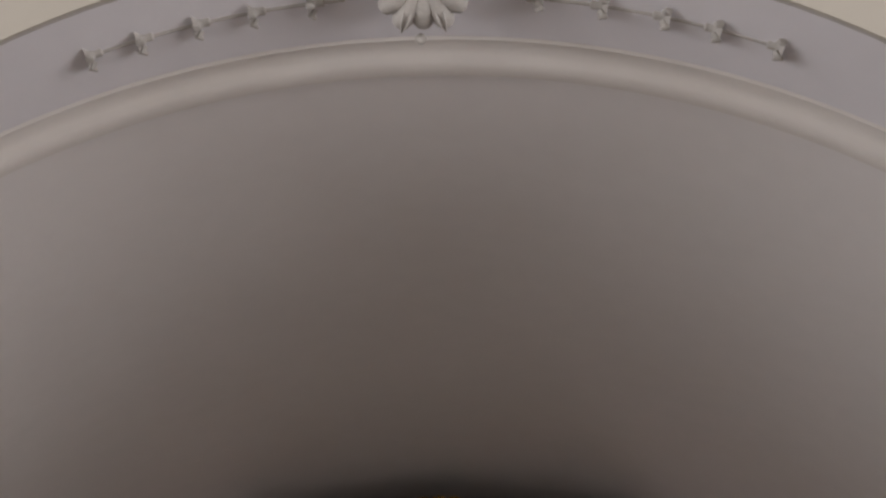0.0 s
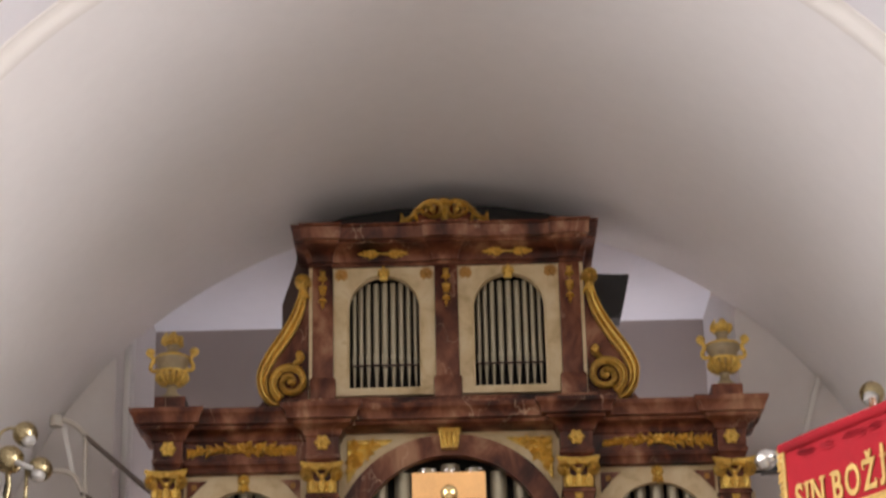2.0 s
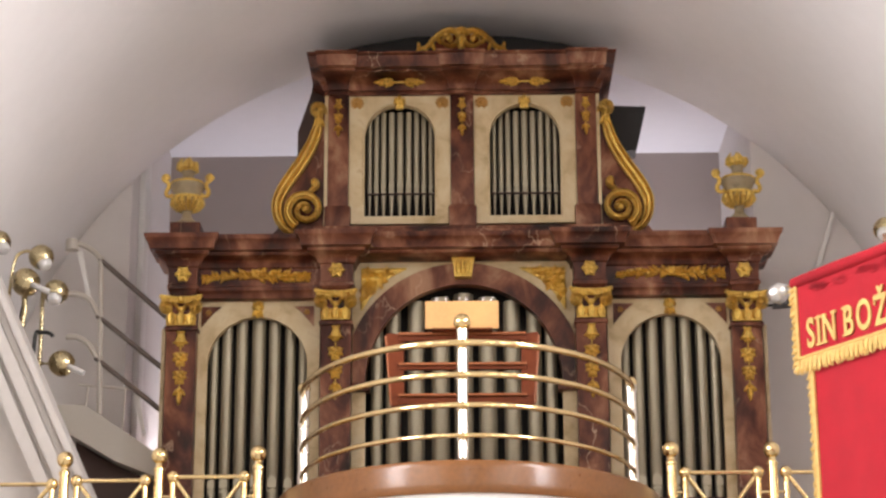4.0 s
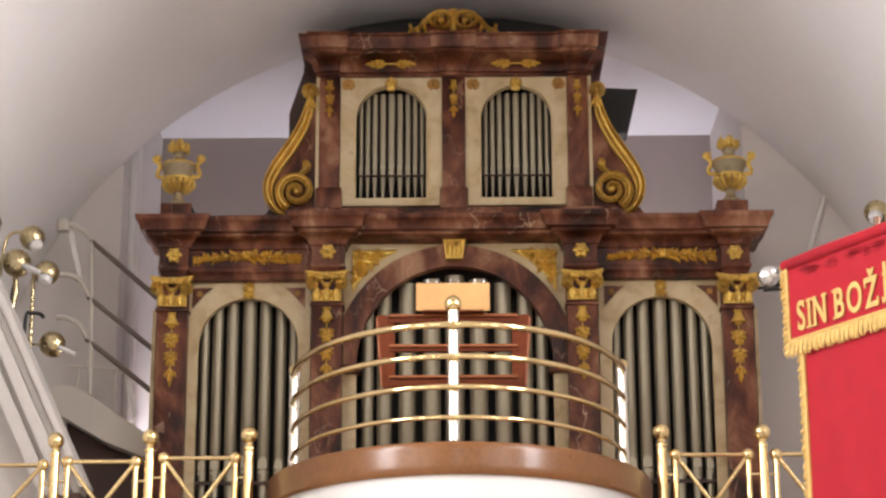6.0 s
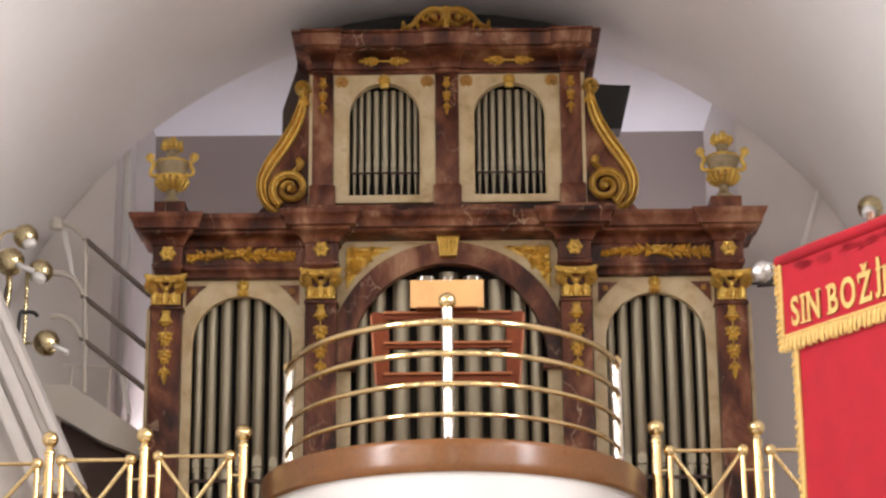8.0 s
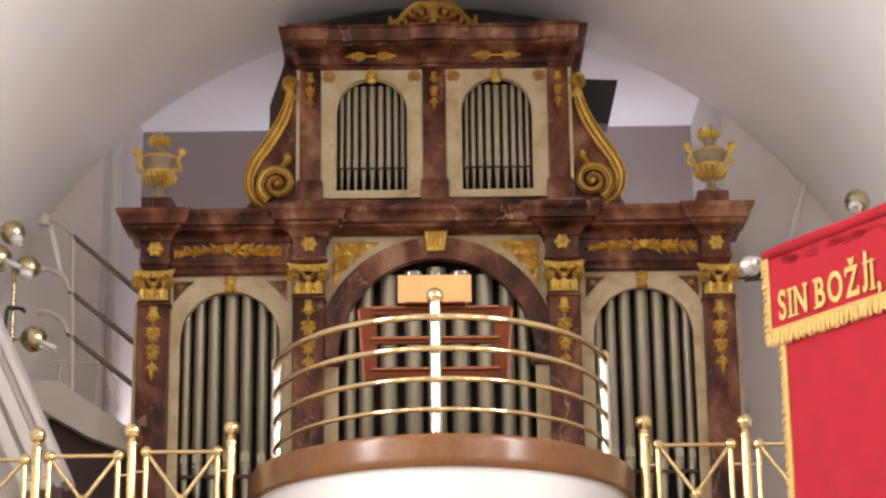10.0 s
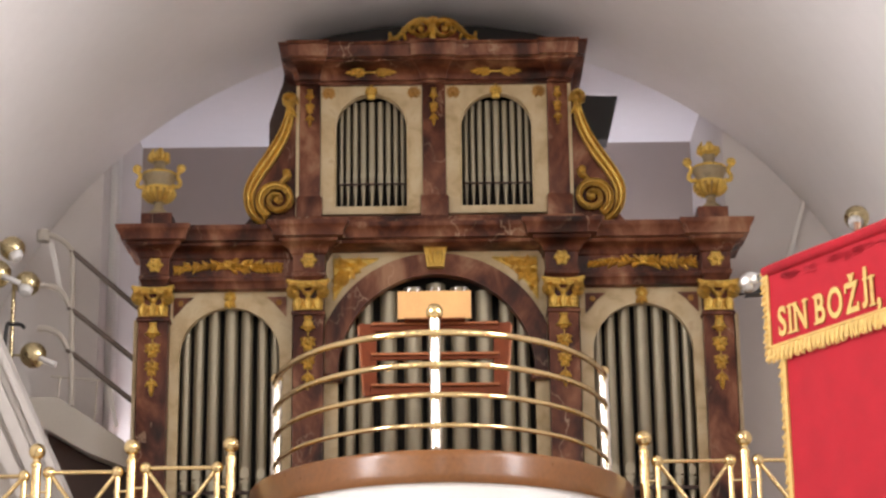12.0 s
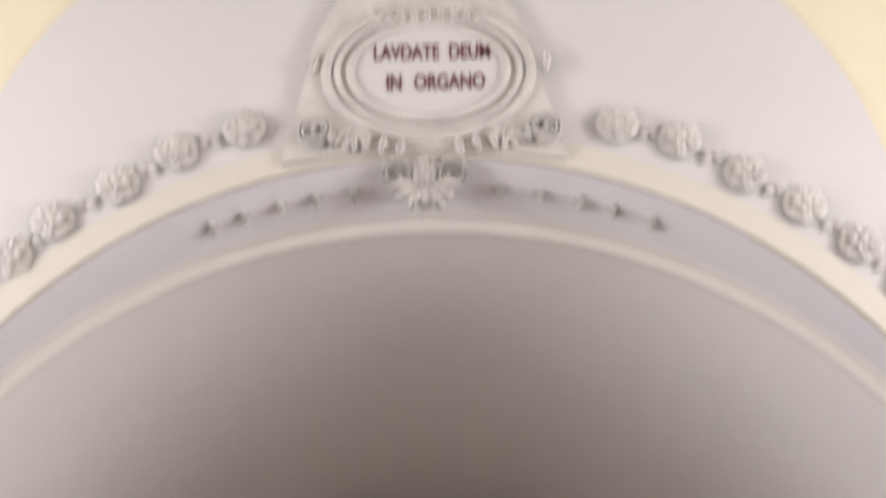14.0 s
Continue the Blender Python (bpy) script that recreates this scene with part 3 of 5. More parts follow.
# upper pilasters, strips and their drops
for x0, x1 in ((-1.035, -0.876), (-0.088, 0.088), (0.876, 1.035)):
    b = box(B(), x0, x1, YO - 0.04, YO + 0.05, 6.2, 7.32, 0.004)
    box(b, x0 - 0.02, x1 + 0.02, YO - 0.07, YO + 0.05, 6.2, 6.38, 0.02)
    pil = part("upper_pilaster", b, MARBLE, organ, "brown marbled pilaster")
    drop((x0 + x1) / 2, 7.24, 6.94, YO - 0.042, 3, 0.075, pil)
for s in (-1, 1):
    part("edge_strip", box(B(), s * 1.037, s * 1.062, YO - 0.03, YO + 0.2, 6.2, 7.3), IVORY, organ, "narrow ivory edge strip")

# top entablature, its middle breaking forward
PROFILE_TOP = [(-0.03, 7.28), (-0.01, 7.285), (-0.01, 7.305), (0.002, 7.31), (0.006, 7.345), (0.022, 7.375), (0.05, 7.393), (0.07, 7.40), (0.074, 7.412), (0.092, 7.418), (0.098, 7.505), (0.11, 7.512), (0.11, 7.525), (-0.02, 7.53)]
part("top_entablature", moulding(B(), (-1.073, 1.073, YO - 0.07, 15.3), PROFILE_TOP, 2.5), MARBLE, organ, "brown marbled crowning cornice")
for x0, x1 in ((-1.035, -0.876), (-0.10, 0.10), (0.876, 1.035)):
    b = moulding(B(), (x0, x1, YO - 0.095, YO), [(o * 0.75, z + 0.002) for o, z in PROFILE_TOP[:-1]] + [(-0.02, 7.531)], 3.4)
    part("entablature_break", b, MARBLE, organ)
part("top_cover", slab_xz(B(), [(-1.1, 7.527), (-0.45, 7.60), (0.45, 7.60), (1.1, 7.527)], 14.7, 15.3), CASE_BACK, organ, "dark case top")

# crest of scrolls
yc = 14.6
shape = [(-0.24, 7.53), (-0.22, 7.62), (-0.14, 7.70), (0, 7.73), (0.14, 7.70), (0.22, 7.62), (0.24, 7.53)]
crest = part("crest_back", slab_xz(B(), shape, yc + 0.002, yc + 0.05), DESK_WOOD, organ, "dark red board behind the crest")
for s in (-1, 1):
    way = [(s * p[0], p[1]) for p in (tuple(v) for v in glide([(0.335, 7.615), (0.315, 7.592), (0.265, 7.607), (0.215, 7.67), (0.155, 7.722), (0.085, 7.745), (0.035, 7.722), (0.022, 7.675), (0.045, 7.628), (0.095, 7.612), (0.138, 7.638), (0.140, 7.68), (0.108, 7.702), (0.078, 7.685), (0.08, 7.66), (0.10, 7.657)], 5))]
    n = len(way)
    part("scroll", ribbon(B(), way, [0.010 + 0.011 * math.sin(math.pi * min(1, i / (n * 0.62))) for i in range(n)], 0.05, yc), GOLD, crest, "gilded leafy scroll")
    part("eye", boss(B(), s * 0.098, 7.667, 0.019, yc - 0.03, 1.1), GOLD, crest)
    for x, z, a, l in ((0.30, 7.6, 215, 0.07), (0.27, 7.6, 262, 0.06), (0.23, 7.645, 288, 0.075), (0.19, 7.69, 300, 0.075), (0.14, 7.725, 318, 0.06), (0.325, 7.6, 100, 0.05)):
        part("leaf", leaf(B(), (s * x, z), a if s < 0 else 180 - a, l, 0.032, 0.045, yc - 0.012), GOLD, crest)
for a in (25, 58, 90, 122, 155):
    part("leaf", leaf(B(), (0, 7.715), a, 0.062, 0.036, 0.045, yc - 0.02), GOLD, crest)
part("leaf", leaf(B(), (0, 7.71), -90, 0.13, 0.06, 0.05, yc - 0.012), GOLD, crest)
part("bud", boss(B(), 0, 7.585, 0.03, yc - 0.03, 1.2), GOLD, crest)

# side scrolls
for s in (-1, 1):
    scroll = None
    pts = glide([(1.098, 7.17), (1.112, 7.06), (1.13, 6.97), (1.175, 6.85), (1.26, 6.70), (1.355, 6.555), (1.415, 6.42), (1.41, 6.30), (1.365, 6.215), (1.30, 6.165)], 6)
    pts = [(s * p[0], p[1]) for p in pts]
    n = len(pts)
    b = ribbon(B(), pts, [0.024 + 0.026 * math.sin(math.pi * min(1, i / n * 1.1)) for i in range(n)], 0.06, YO - 0.02)
    coil = [(s * (1.2 + 0.146 * (1 - i / 50) * math.cos(radians(-62 + i * 15))), 6.352 + 0.146 * (1 - i / 50) * math.sin(radians(-62 + i * 15))) for i in range(46)]
    ribbon(b, coil, [0.034 * (1 - i / 70) for i in range(46)], 0.055, YO - 0.03)
    boss(b, s * 1.2, 6.352, 0.026, YO - 0.05, 1.2)
    curl = [(s * p[0], p[1]) for p in glide([(1.18, 6.475), (1.155, 6.51), (1.125, 6.53), (1.11, 6.56), (1.13, 6.585), (1.15, 6.565)], 5)]
    ribbon(b, curl, [0.018] * len(curl), 0.05, YO - 0.025)
    boss(b, s * 1.128, 6.562, 0.034, YO - 0.03, 1.0)
    top = [(s * (1.118 + 0.058 * (1 - i / 24) * math.cos(radians(200 - i * 22))), 7.155 + 0.062 * (1 - i / 24) * math.sin(radians(200 - i * 22))) for i in range(20)]
    ribbon(b, top, [0.02] * 20, 0.06, YO - 0.03)
    for a in (-60, -90, -120):
        leaf(b, (s * 1.1, 7.09), a, 0.09, 0.035, 0.03, YO - 0.07)
    part("side_scroll", b, GOLD, organ, "large gilded volute")
    shape = [(s * p[0], p[1]) for p in [(1.06, 6.16), (1.06, 7.15), (1.09, 7.15), (1.12, 6.96), (1.25, 6.70), (1.40, 6.42), (1.39, 6.25), (1.46, 6.16)]]
    part("scroll_panel", slab_xz(B(), shape, YO + 0.0, YO + 0.05), MARBLE, organ, "brown marbled panel behind the volute")

# main entablature
PROF = [(-0.02, 5.64), (-0.01, 5.645), (0.0, 5.69), (0.012, 5.70), (0.016, 5.725), (0.004, 5.735), (0.004, 5.80), (0.008, 5.865), (0.022, 5.875), (0.028, 5.90), (0.055, 5.935), (0.09, 5.95), (0.098, 5.955), (0.105, 5.972), (0.145, 5.98), (0.152, 6.02), (0.172, 6.05), (0.182, 6.06), (0.185, 6.09), (-0.02, 6.095)]
for s in (-1, 1):
    x0, x1 = sorted((s * 0.85, s * 2.185))
    part("side_entablature", moulding(B(), (x0, x1, YO - 0.10, 15.2), PROF), MARBLE, organ, "brown marbled main cornice")
    x0, x1 = sorted((s * 2.0, s * 2.205))
    part("entablature_break", moulding(B(), (x0, x1, YO - 0.155, YO + 0.1), [(o * 0.95, z + 0.003) for o, z in PROF]), MARBLE, organ)
    x0, x1 = sorted((s * 0.83, s * 1.06))
    part("entablature_break", moulding(B(), (x0, x1, YO - 0.20, YO + 0.1), [(o, z + 0.004) for o, z in PROF]), MARBLE, organ)
    # gilded rosettes and garlands on the frieze
    for x, y, z in ((2.10, YO - 0.164, 5.815), (0.945, YO - 0.209, 5.825)):
        ros = part("rosette", boss(B(), s * x, z, 0.052, y, 0.35), GOLD, organ, "gilded rosette")
        for a in range(0, 360, 60):
            part("petal", leaf(B(), (s * x, z), a, 0.064, 0.062, 0.03, y), GOLD, ros)
        part("eye", boss(B(), s * x, z, 0.022, y - 0.018, 1.0), GOLD, ros)
    rng = random.Random(7)
    way = [(s * (1.17 + 0.78 * i / 16), YO - 0.112, 5.795 + 0.022 * math.sin(math.pi * i / 16)) for i in range(17)]
    gar = part("frieze_garland", tube(B(), way, [0.006] + [0.009] * 15 + [0.006], 8), GOLD, organ, "gilded laurel garland")
    for i in range(22):
        t = (i + 0.5) / 22
        x, zz = 1.17 + 0.78 * t, 5.795 + 0.022 * math.sin(math.pi * t)
        base = 0 if (t > 0.5) == (s > 0) else 180
        for k in (-1, 0, 1):
            big = 1.0 if k else 0.85
            b = leaf(B(), (s * x, zz + k * 0.006), base + k * rng.uniform(30, 62), rng.uniform(0.058, 0.086) * big * (1 - 0.25 * abs(2 * t - 1)), rng.uniform(0.026, 0.034), 0.042 + 0.012 * (k == 0), YO - 0.106)
            part("leaf", b, GOLD, gar)
    for k in range(10):
        part("berry", boss(B(), s * (1.25 + k * 0.067), 5.81 + rng.uniform(-0.02, 0.02), 0.015, YO - 0.15, 1.2), GOLD, gar)
    b = B()
    for a in range(0, 360, 60):
        leaf(b, (s * 1.56, 5.818), a, 0.045, 0.036, 0.03, YO - 0.135)
    part("middle_flower", b, GOLD, gar)
part("centre_entablature", moulding(B(), (-0.86, 0.86, YO - 0.13, 15.2), [(o, z) for o, z in PROF if z > 5.93]), MARBLE, organ, "brown marbled main cornice")
b = box(B(), -1.2, 1.2, YO - 0.19, 15.2, 6.09, 6.15, 0.012)
box(b, -1.13, 1.13, YO - 0.12, 15.2, 6.15, 6.2, 0.012)
for x in (-0.95, 0.95):
    box(b, x - 0.14, x + 0.14, YO - 0.22, 15.1, 6.092, 6.152, 0.012)
part("blocking_course", b, MARBLE, organ, "brown marbled base of the upper case")
for s in (-1, 1):
    x0, x1 = sorted((s * 1.19, s * 2.2))
    part("top_board", box(B(), x0, x1, YO - 0.1, 15.3, 6.085, 6.115, 0.006), MARBLE, organ)
    x0, x1 = sorted((s * 1.2, s * 1.46))
    part("shoulder", slab_xz(B(), [(s * 1.2, 6.1), (s * 1.46, 6.1), (s * 1.44, 6.13), (s * 1.36, 6.15), (s * 1.33, 6.2), (s * 1.2, 6.22)], YO - 0.02, YO + 0.1), MARBLE, organ)
    part("urn_block", box(B(), s * 2.08 - 0.115, s * 2.08 + 0.115, YO - 0.3, YO - 0.05, 6.09, 6.185, 0.008), MARBLE, organ, "small marbled block under the urn")

# lower storey
for s in (-1, 1):
    cx = 1.548 * s
    b = arch_frame(B(), cx - 0.468, cx + 0.468, 3.3, 5.645, cx, 0.375, 0.37, 5.15, YO - 0.01, YO + 0.06)
    fr = part("pipe_field_frame", b, IVORY, organ, "ivory marbled frame with a round head")
    for x_ in (cx - 0.36, cx + 0.36):
        b = B()
        k = 1 if x_ > cx else -1
        slab_xz(b, [(x_ + k * 0.065, 5.60), (x_ - k * 0.09, 5.60), (x_ - k * 0.03, 5.55), (x_ + k * 0.065, 5.44)], YO - 0.016, YO - 0.008)
        part("spandrel_panel", b, MARBLE, fr, "small brown spandrel panel")
        b = B()
        for a in range(0, 360, 60):
            leaf(b, (cx + k * 0.37, 5.553), a, 0.026, 0.02, 0.01, YO - 0.017)
        part("spandrel_flower", b, GOLD_DARK, fr)
    b = B()
    for a, l in ((20, 0.05), (55, 0.065), (90, 0.09), (125, 0.065), (160, 0.05)):
        leaf(b, (cx, 5.58), a, l, 0.04, 0.04, YO - 0.015)
    for a in (-60, -90, -120):
        leaf(b, (cx, 5.58), a, 0.08, 0.042, 0.04, YO - 0.02)
    boss(b, cx, 5.58, 0.028, YO - 0.03, 1.0)
    part("keystone_leaf", b, GOLD, fr, "gilded leaf keystone")
    part("field_backing", box(B(), cx - 0.42, cx + 0.42, 15.0, 15.015, 3.3, 5.6), PIPE_SHADE, organ, "near-black sheet painted as the shade inside the case")
    for o, r in zip((-0.335, -0.238, -0.128, 0.0, 0.12, 0.238, 0.335), (0.034, 0.040, 0.045, 0.052, 0.045, 0.040, 0.034)):
        pipe(cx + o, YO + 0.12, r, 3.75, 4.22 + 0.3 * (0.34 - abs(o)) * 0.1, 5.60)
    part("pipe_rail", box(B(), cx - 0.38, cx + 0.38, YO + 0.065, YO + 0.08, 4.12, 4.145), CASE_BACK, organ)
    # pilasters with capitals
    for x, lo, fwd in ((2.107, 5.42, 0.0), (0.948, 5.44, 0.06)):
        px = s * x
        b = box(B(), px - 0.112, px + 0.112, YO - 0.12 - fwd, YO + 0.06, 3.0, lo + 0.02, 0.004)
        box(b, px - 0.125, px + 0.125, YO - 0.14 - fwd, YO + 0.06, lo - 0.03, lo, 0.008)
        pil = part("pilaster", b, MARBLE, organ, "brown marbled pilaster")
        drop(px, lo - 0.05, lo - 0.60, YO - 0.122 - fwd, 4, 0.125, pil)
        # composite capital
        yk = YO - 0.13 - fwd
        cap = part("capital", box(B(), px - 0.112, px + 0.112, yk - 0.012, YO, lo, lo + 0.2, 0.006), MARBLE, organ, "composite capital with gilded carving")
        bell = part("bell", box(B(), px - 0.108, px + 0.108, yk - 0.026, yk, lo + 0.004, lo + 0.088, 0.005), GOLD, cap, "gilded lower tier")
        for k in (-1, 0, 1):
            part("acanthus_leaf", leaf(B(), (px + k * 0.073, lo + 0.002), 90, 0.106, 0.082, 0.036, yk - 0.024), GOLD, cap, "gilded leaf")
        for h, out_, rr in ((0.209, 0.158, 0.016), (0.184, 0.146, 0.013)):
            curve = [(px + out_ * i / 10, yk - 0.064 + 0.03 * (1 - (i / 10) ** 2), lo + h + 0.010 * (i / 10) ** 2) for i in range(-10, 11)]
            part("abacus", tube(B(), curve, rr, 8), GOLD, cap, "gilded curved abacus")
        for k in (-1, 1):
            vol = [(px + k * (0.104 + 0.05 * (1 - i / 27) * math.cos(radians(115 - i * 26))), lo + 0.133 + 0.05 * (1 - i / 27) * math.sin(radians(115 - i * 26))) for i in range(24)]
            part("volute", ribbon(B(), vol, [0.0155 - 0.0003 * i for i in range(24)], 0.045, yk - 0.035), GOLD, cap, "gilded volute")
            part("volute_eye", boss(B(), px + k * 0.104, lo + 0.133, 0.016, yk - 0.055, 1.2), GOLD, cap)
            inner = [(px + k * q, zz) for q, zz in (tuple(v) for v in glide([(0.075, 0.175 + lo), (0.045, 0.165 + lo), (0.03, 0.14 + lo), (0.012, 0.12 + lo)], 4))]
            part("tendril", ribbon(B(), inner, [0.012] * len(inner), 0.035, yk - 0.015), GOLD, cap)
        part("flower", boss(B(), px, lo + 0.197, 0.026, yk - 0.05, 1.0), GOLD, cap)
        part("bud", boss(B(), px, lo + 0.122, 0.026, yk - 0.02, 1.2), GOLD, cap)
    x0, x1 = sorted((s * 2.235, s * 2.262))
    part("edge_strip", box(B(), x0, x1, YO - 0.05, 15.2, 3.0, 5.42), IVORY, organ, "narrow ivory edge strip")

# middle: large arch
b = slab_xz(B(), [(-0.836, 3.3), (-0.836, 5.965), (0.836, 5.965), (0.836, 3.3), (0.735, 3.3), (0.735, 5.02)] + arc(0, 5.02, 0.80, 0.80, 0, 180, 40) + [(-0.735, 5.02), (-0.735, 3.3)], YO - 0.02, YO + 0.05)
centre = part("centre_frame", b, IVORY, organ, "ivory marbled frame of the middle field")
part("archivolt", slab_xz(B(), [(0.83, 4.99)] + arc(0, 5.02, 0.895, 0.895, 22, 158, 40) + [(-0.83, 4.99), (-0.70, 4.99)] + arc(0, 5.0, 0.735, 0.75, 180, 0, 44) + [(0.70, 4.99)], YO - 0.06, YO + 0.04), MARBLE, organ, "brown marbled round arch")
for s in (-1, 1):
    part("impost", box(B(), s * 0.70, s * 0.84, YO - 0.09, YO + 0.04, 4.93, 4.99, 0.008), MARBLE, organ)
    b = slab_xz(B(), [(s * 0.765, 5.88), (s * 0.43, 5.88), (s * 0.585, 5.80), (s * 0.69, 5.69), (s * 0.765, 5.56)], YO - 0.032, YO - 0.018)
    rng = random.Random(3)
    for i in range(80):
        u, v = math.sqrt(rng.uniform(0, 1)), rng.uniform(0, 1)
        x, z = 0.745 - 0.21 * u * v, 5.865 - 0.23 * u * (1 - v)
        leaf(b, (s * x, z), rng.uniform(0, 360), 0.05, 0.024, rng.uniform(0.02, 0.036), YO - 0.03)
    edge = [(s * 0.765, 5.88), (s * 0.43, 5.88), (s * 0.585, 5.80), (s * 0.69, 5.69), (s * 0.765, 5.56)]
    tube(b, [(x, YO - 0.034, z) for x, z in edge], 0.008, 6, True)
    part("spandrel_carving", b, GOLD, centre, "gilded spandrel carving")
b = slab_xz(B(), [(-0.085, 5.965), (0.085, 5.965), (0.062, 5.79), (-0.062, 5.79)], YO - 0.13, YO)
for x, a in ((-0.045, 95), (0, 90), (0.045, 85)):
    leaf(b, (x * 0.7, 5.80), a, 0.15, 0.05, 0.03, YO - 0.13)
box(b, -0.09, 0.09, YO - 0.15, YO, 5.93, 5.967, 0.006)
part("keystone", b, GOLD, organ, "gilded carved keystone")
part("field_backing", box(B(), -0.8, 0.8, 15.0, 15.015, 3.3, 5.8), PIPE_SHADE, organ, "near-black sheet painted as the shade inside the case")
for o, r in zip((-0.655, -0.53, -0.36, -0.175, 0.0, 0.18, 0.363, 0.53, 0.655), (0.046, 0.056, 0.064, 0.068, 0.072, 0.068, 0.064, 0.056, 0.046)):
    pipe(o, YO + 0.12, r, 3.3, 3.75, 5.55 + 0.16 * (1 - abs(o)))

# urns on the cornice
def make_urn(x):
    u = thing("urn", (x, YO - 0.2, 6.185), "ivory marbled urn with gilded handles on the organ cornice", "urn", "urns on the organ")
    m = Matrix.Translation((x, YO - 0.2, 6.185))
    part("body", lathe(B(), [(0.001, 0), (0.078, 0), (0.078, 0.02), (0.06, 0.035), (0.038, 0.06), (0.033, 0.10), (0.055, 0.125), (0.088, 0.15), (0.10, 0.20), (0.098, 0.23), (0.112, 0.27), (0.128, 0.30), (0.124, 0.335), (0.09, 0.352), (0.055, 0.362), (0.042, 0.385), (0.044, 0.41), (0.055, 0.43), (0.03, 0.44), (0.001, 0.445)], m, 28), URN_IVORY, u, "greyed ivory marbled body")
    band = part("gadroon_band", lathe(B(), [(0.104, 0.196), (0.117, 0.2), (0.12, 0.21), (0.117, 0.22), (0.104, 0.224)], m, 28), GOLD, u, "gilded gadrooned band")
    for i in range(14):
        a = 2 * math.pi * i / 14
        pts = [m @ Vector((r * math.cos(a), r * math.sin(a), z)) for r, z in ((0.045, 0.112), (0.085, 0.135), (0.112, 0.172), (0.112, 0.205))]
        part("gadroon", tube(B(), pts, [0.008, 0.018, 0.0235, 0.012], 7), GOLD, band)
    for k in (-1, 1):
        way = glide([(0.105, 0.235), (0.135, 0.225), (0.158, 0.24), (0.158, 0.27), (0.142, 0.30), (0.148, 0.335), (0.172, 0.352), (0.186, 0.372), (0.17, 0.392), (0.148, 0.38), (0.15, 0.362)], 5)
        b = tube(B(), [m @ Vector((k * r, -0.02, z)) for r, z in [tuple(v) for v in way]], 0.0165, 8)
        ball(b, m @ Vector((k * 0.163, -0.025, 0.374)), 0.025, 12)
        part("handle", b, GOLD, u, "gilded scrolled handle")
    part("lip", lathe(B(), [(0.124, 0.318), (0.132, 0.328), (0.124, 0.34), (0.09, 0.354)], m, 24), GOLD, u)
    fl = part("flame", tube(B(), [m @ Vector((0, 0, z)) for z in (0.43, 0.47, 0.51, 0.55)], [0.02, 0.034, 0.026, 0.003], 8), GOLD, u, "gilded flame finial")
    for i, a in enumerate(range(0, 360, 36)):
        d, r = radians(a + 8), 0.034 + 0.016 * (i % 2)
        p0 = Vector((r * math.cos(d), r * math.sin(d), 0.43))
        part("tongue", tube(B(), [m @ (p0 + Vector((math.cos(d) * q, math.sin(d) * q, h))) for q, h in ((0, 0), (0.024, 0.022), (0.022, 0.05), (-0.004, 0.072 + 0.018 * (i % 3)))], [0.012, 0.022, 0.019, 0.004], 7), GOLD, fl)
    return u


make_urn(-2.08)
make_urn(2.08)

# ---- gallery front ----
PX, PY = 0.03, 13.125      # middle of the deep oval bay


def bay_way(r, steps):
    deep = 1.57 + (r - 1.083) * 0.5
    return [(PX + r * math.cos(a), PY + deep * math.sin(a)) for a in (math.pi + math.pi * i / steps for i in range(steps + 1))]


def bay_sheet(profile, steps=64):
    """A (radius, z) outline carried round the bay."""
    b = B()
    cols = [[(x, y, z) for x, y in bay_way(r, steps)] for r, z in profile]
    rows = [[b.verts.new(c[i]) for c in cols] for i in range(steps + 1)]
    for p, q in zip(rows, rows[1:]):
        for k in range(len(profile) - 1):
            b.faces.new((p[k], q[k], q[k + 1], p[k + 1]))
    return b


bay = thing("round_balcony", (0, 11.6, GALLERY_Z - 0.35), "round white balcony front with a varnished wooden rim", "balcony")
lo = GALLERY_Z - 0.35
part("parapet", bay_sheet([(1.10, lo), (1.19, lo), (1.19, 3.585), (1.205, 3.6), (1.10, 3.6), (1.10, lo)]), PARAPET_WHITE, bay, "white painted curved parapet")
part("rim", bay_sheet([(1.03, 3.6), (1.232, 3.6), (1.245, 3.615), (1.239, 3.66), (1.247, 3.75), (1.242, 3.78), (1.227, 3.79), (1.03, 3.79), (1.03, 3.6)], 96), RIM_WOOD, bay, "varnished brown wooden rim")
part("balcony_floor", bay_sheet([(0.01, lo), (1.03, lo), (1.03, GALLERY_Z - 0.01), (0.01, GALLERY_Z - 0.01)], 40), GALLERY_WOOD, bay)

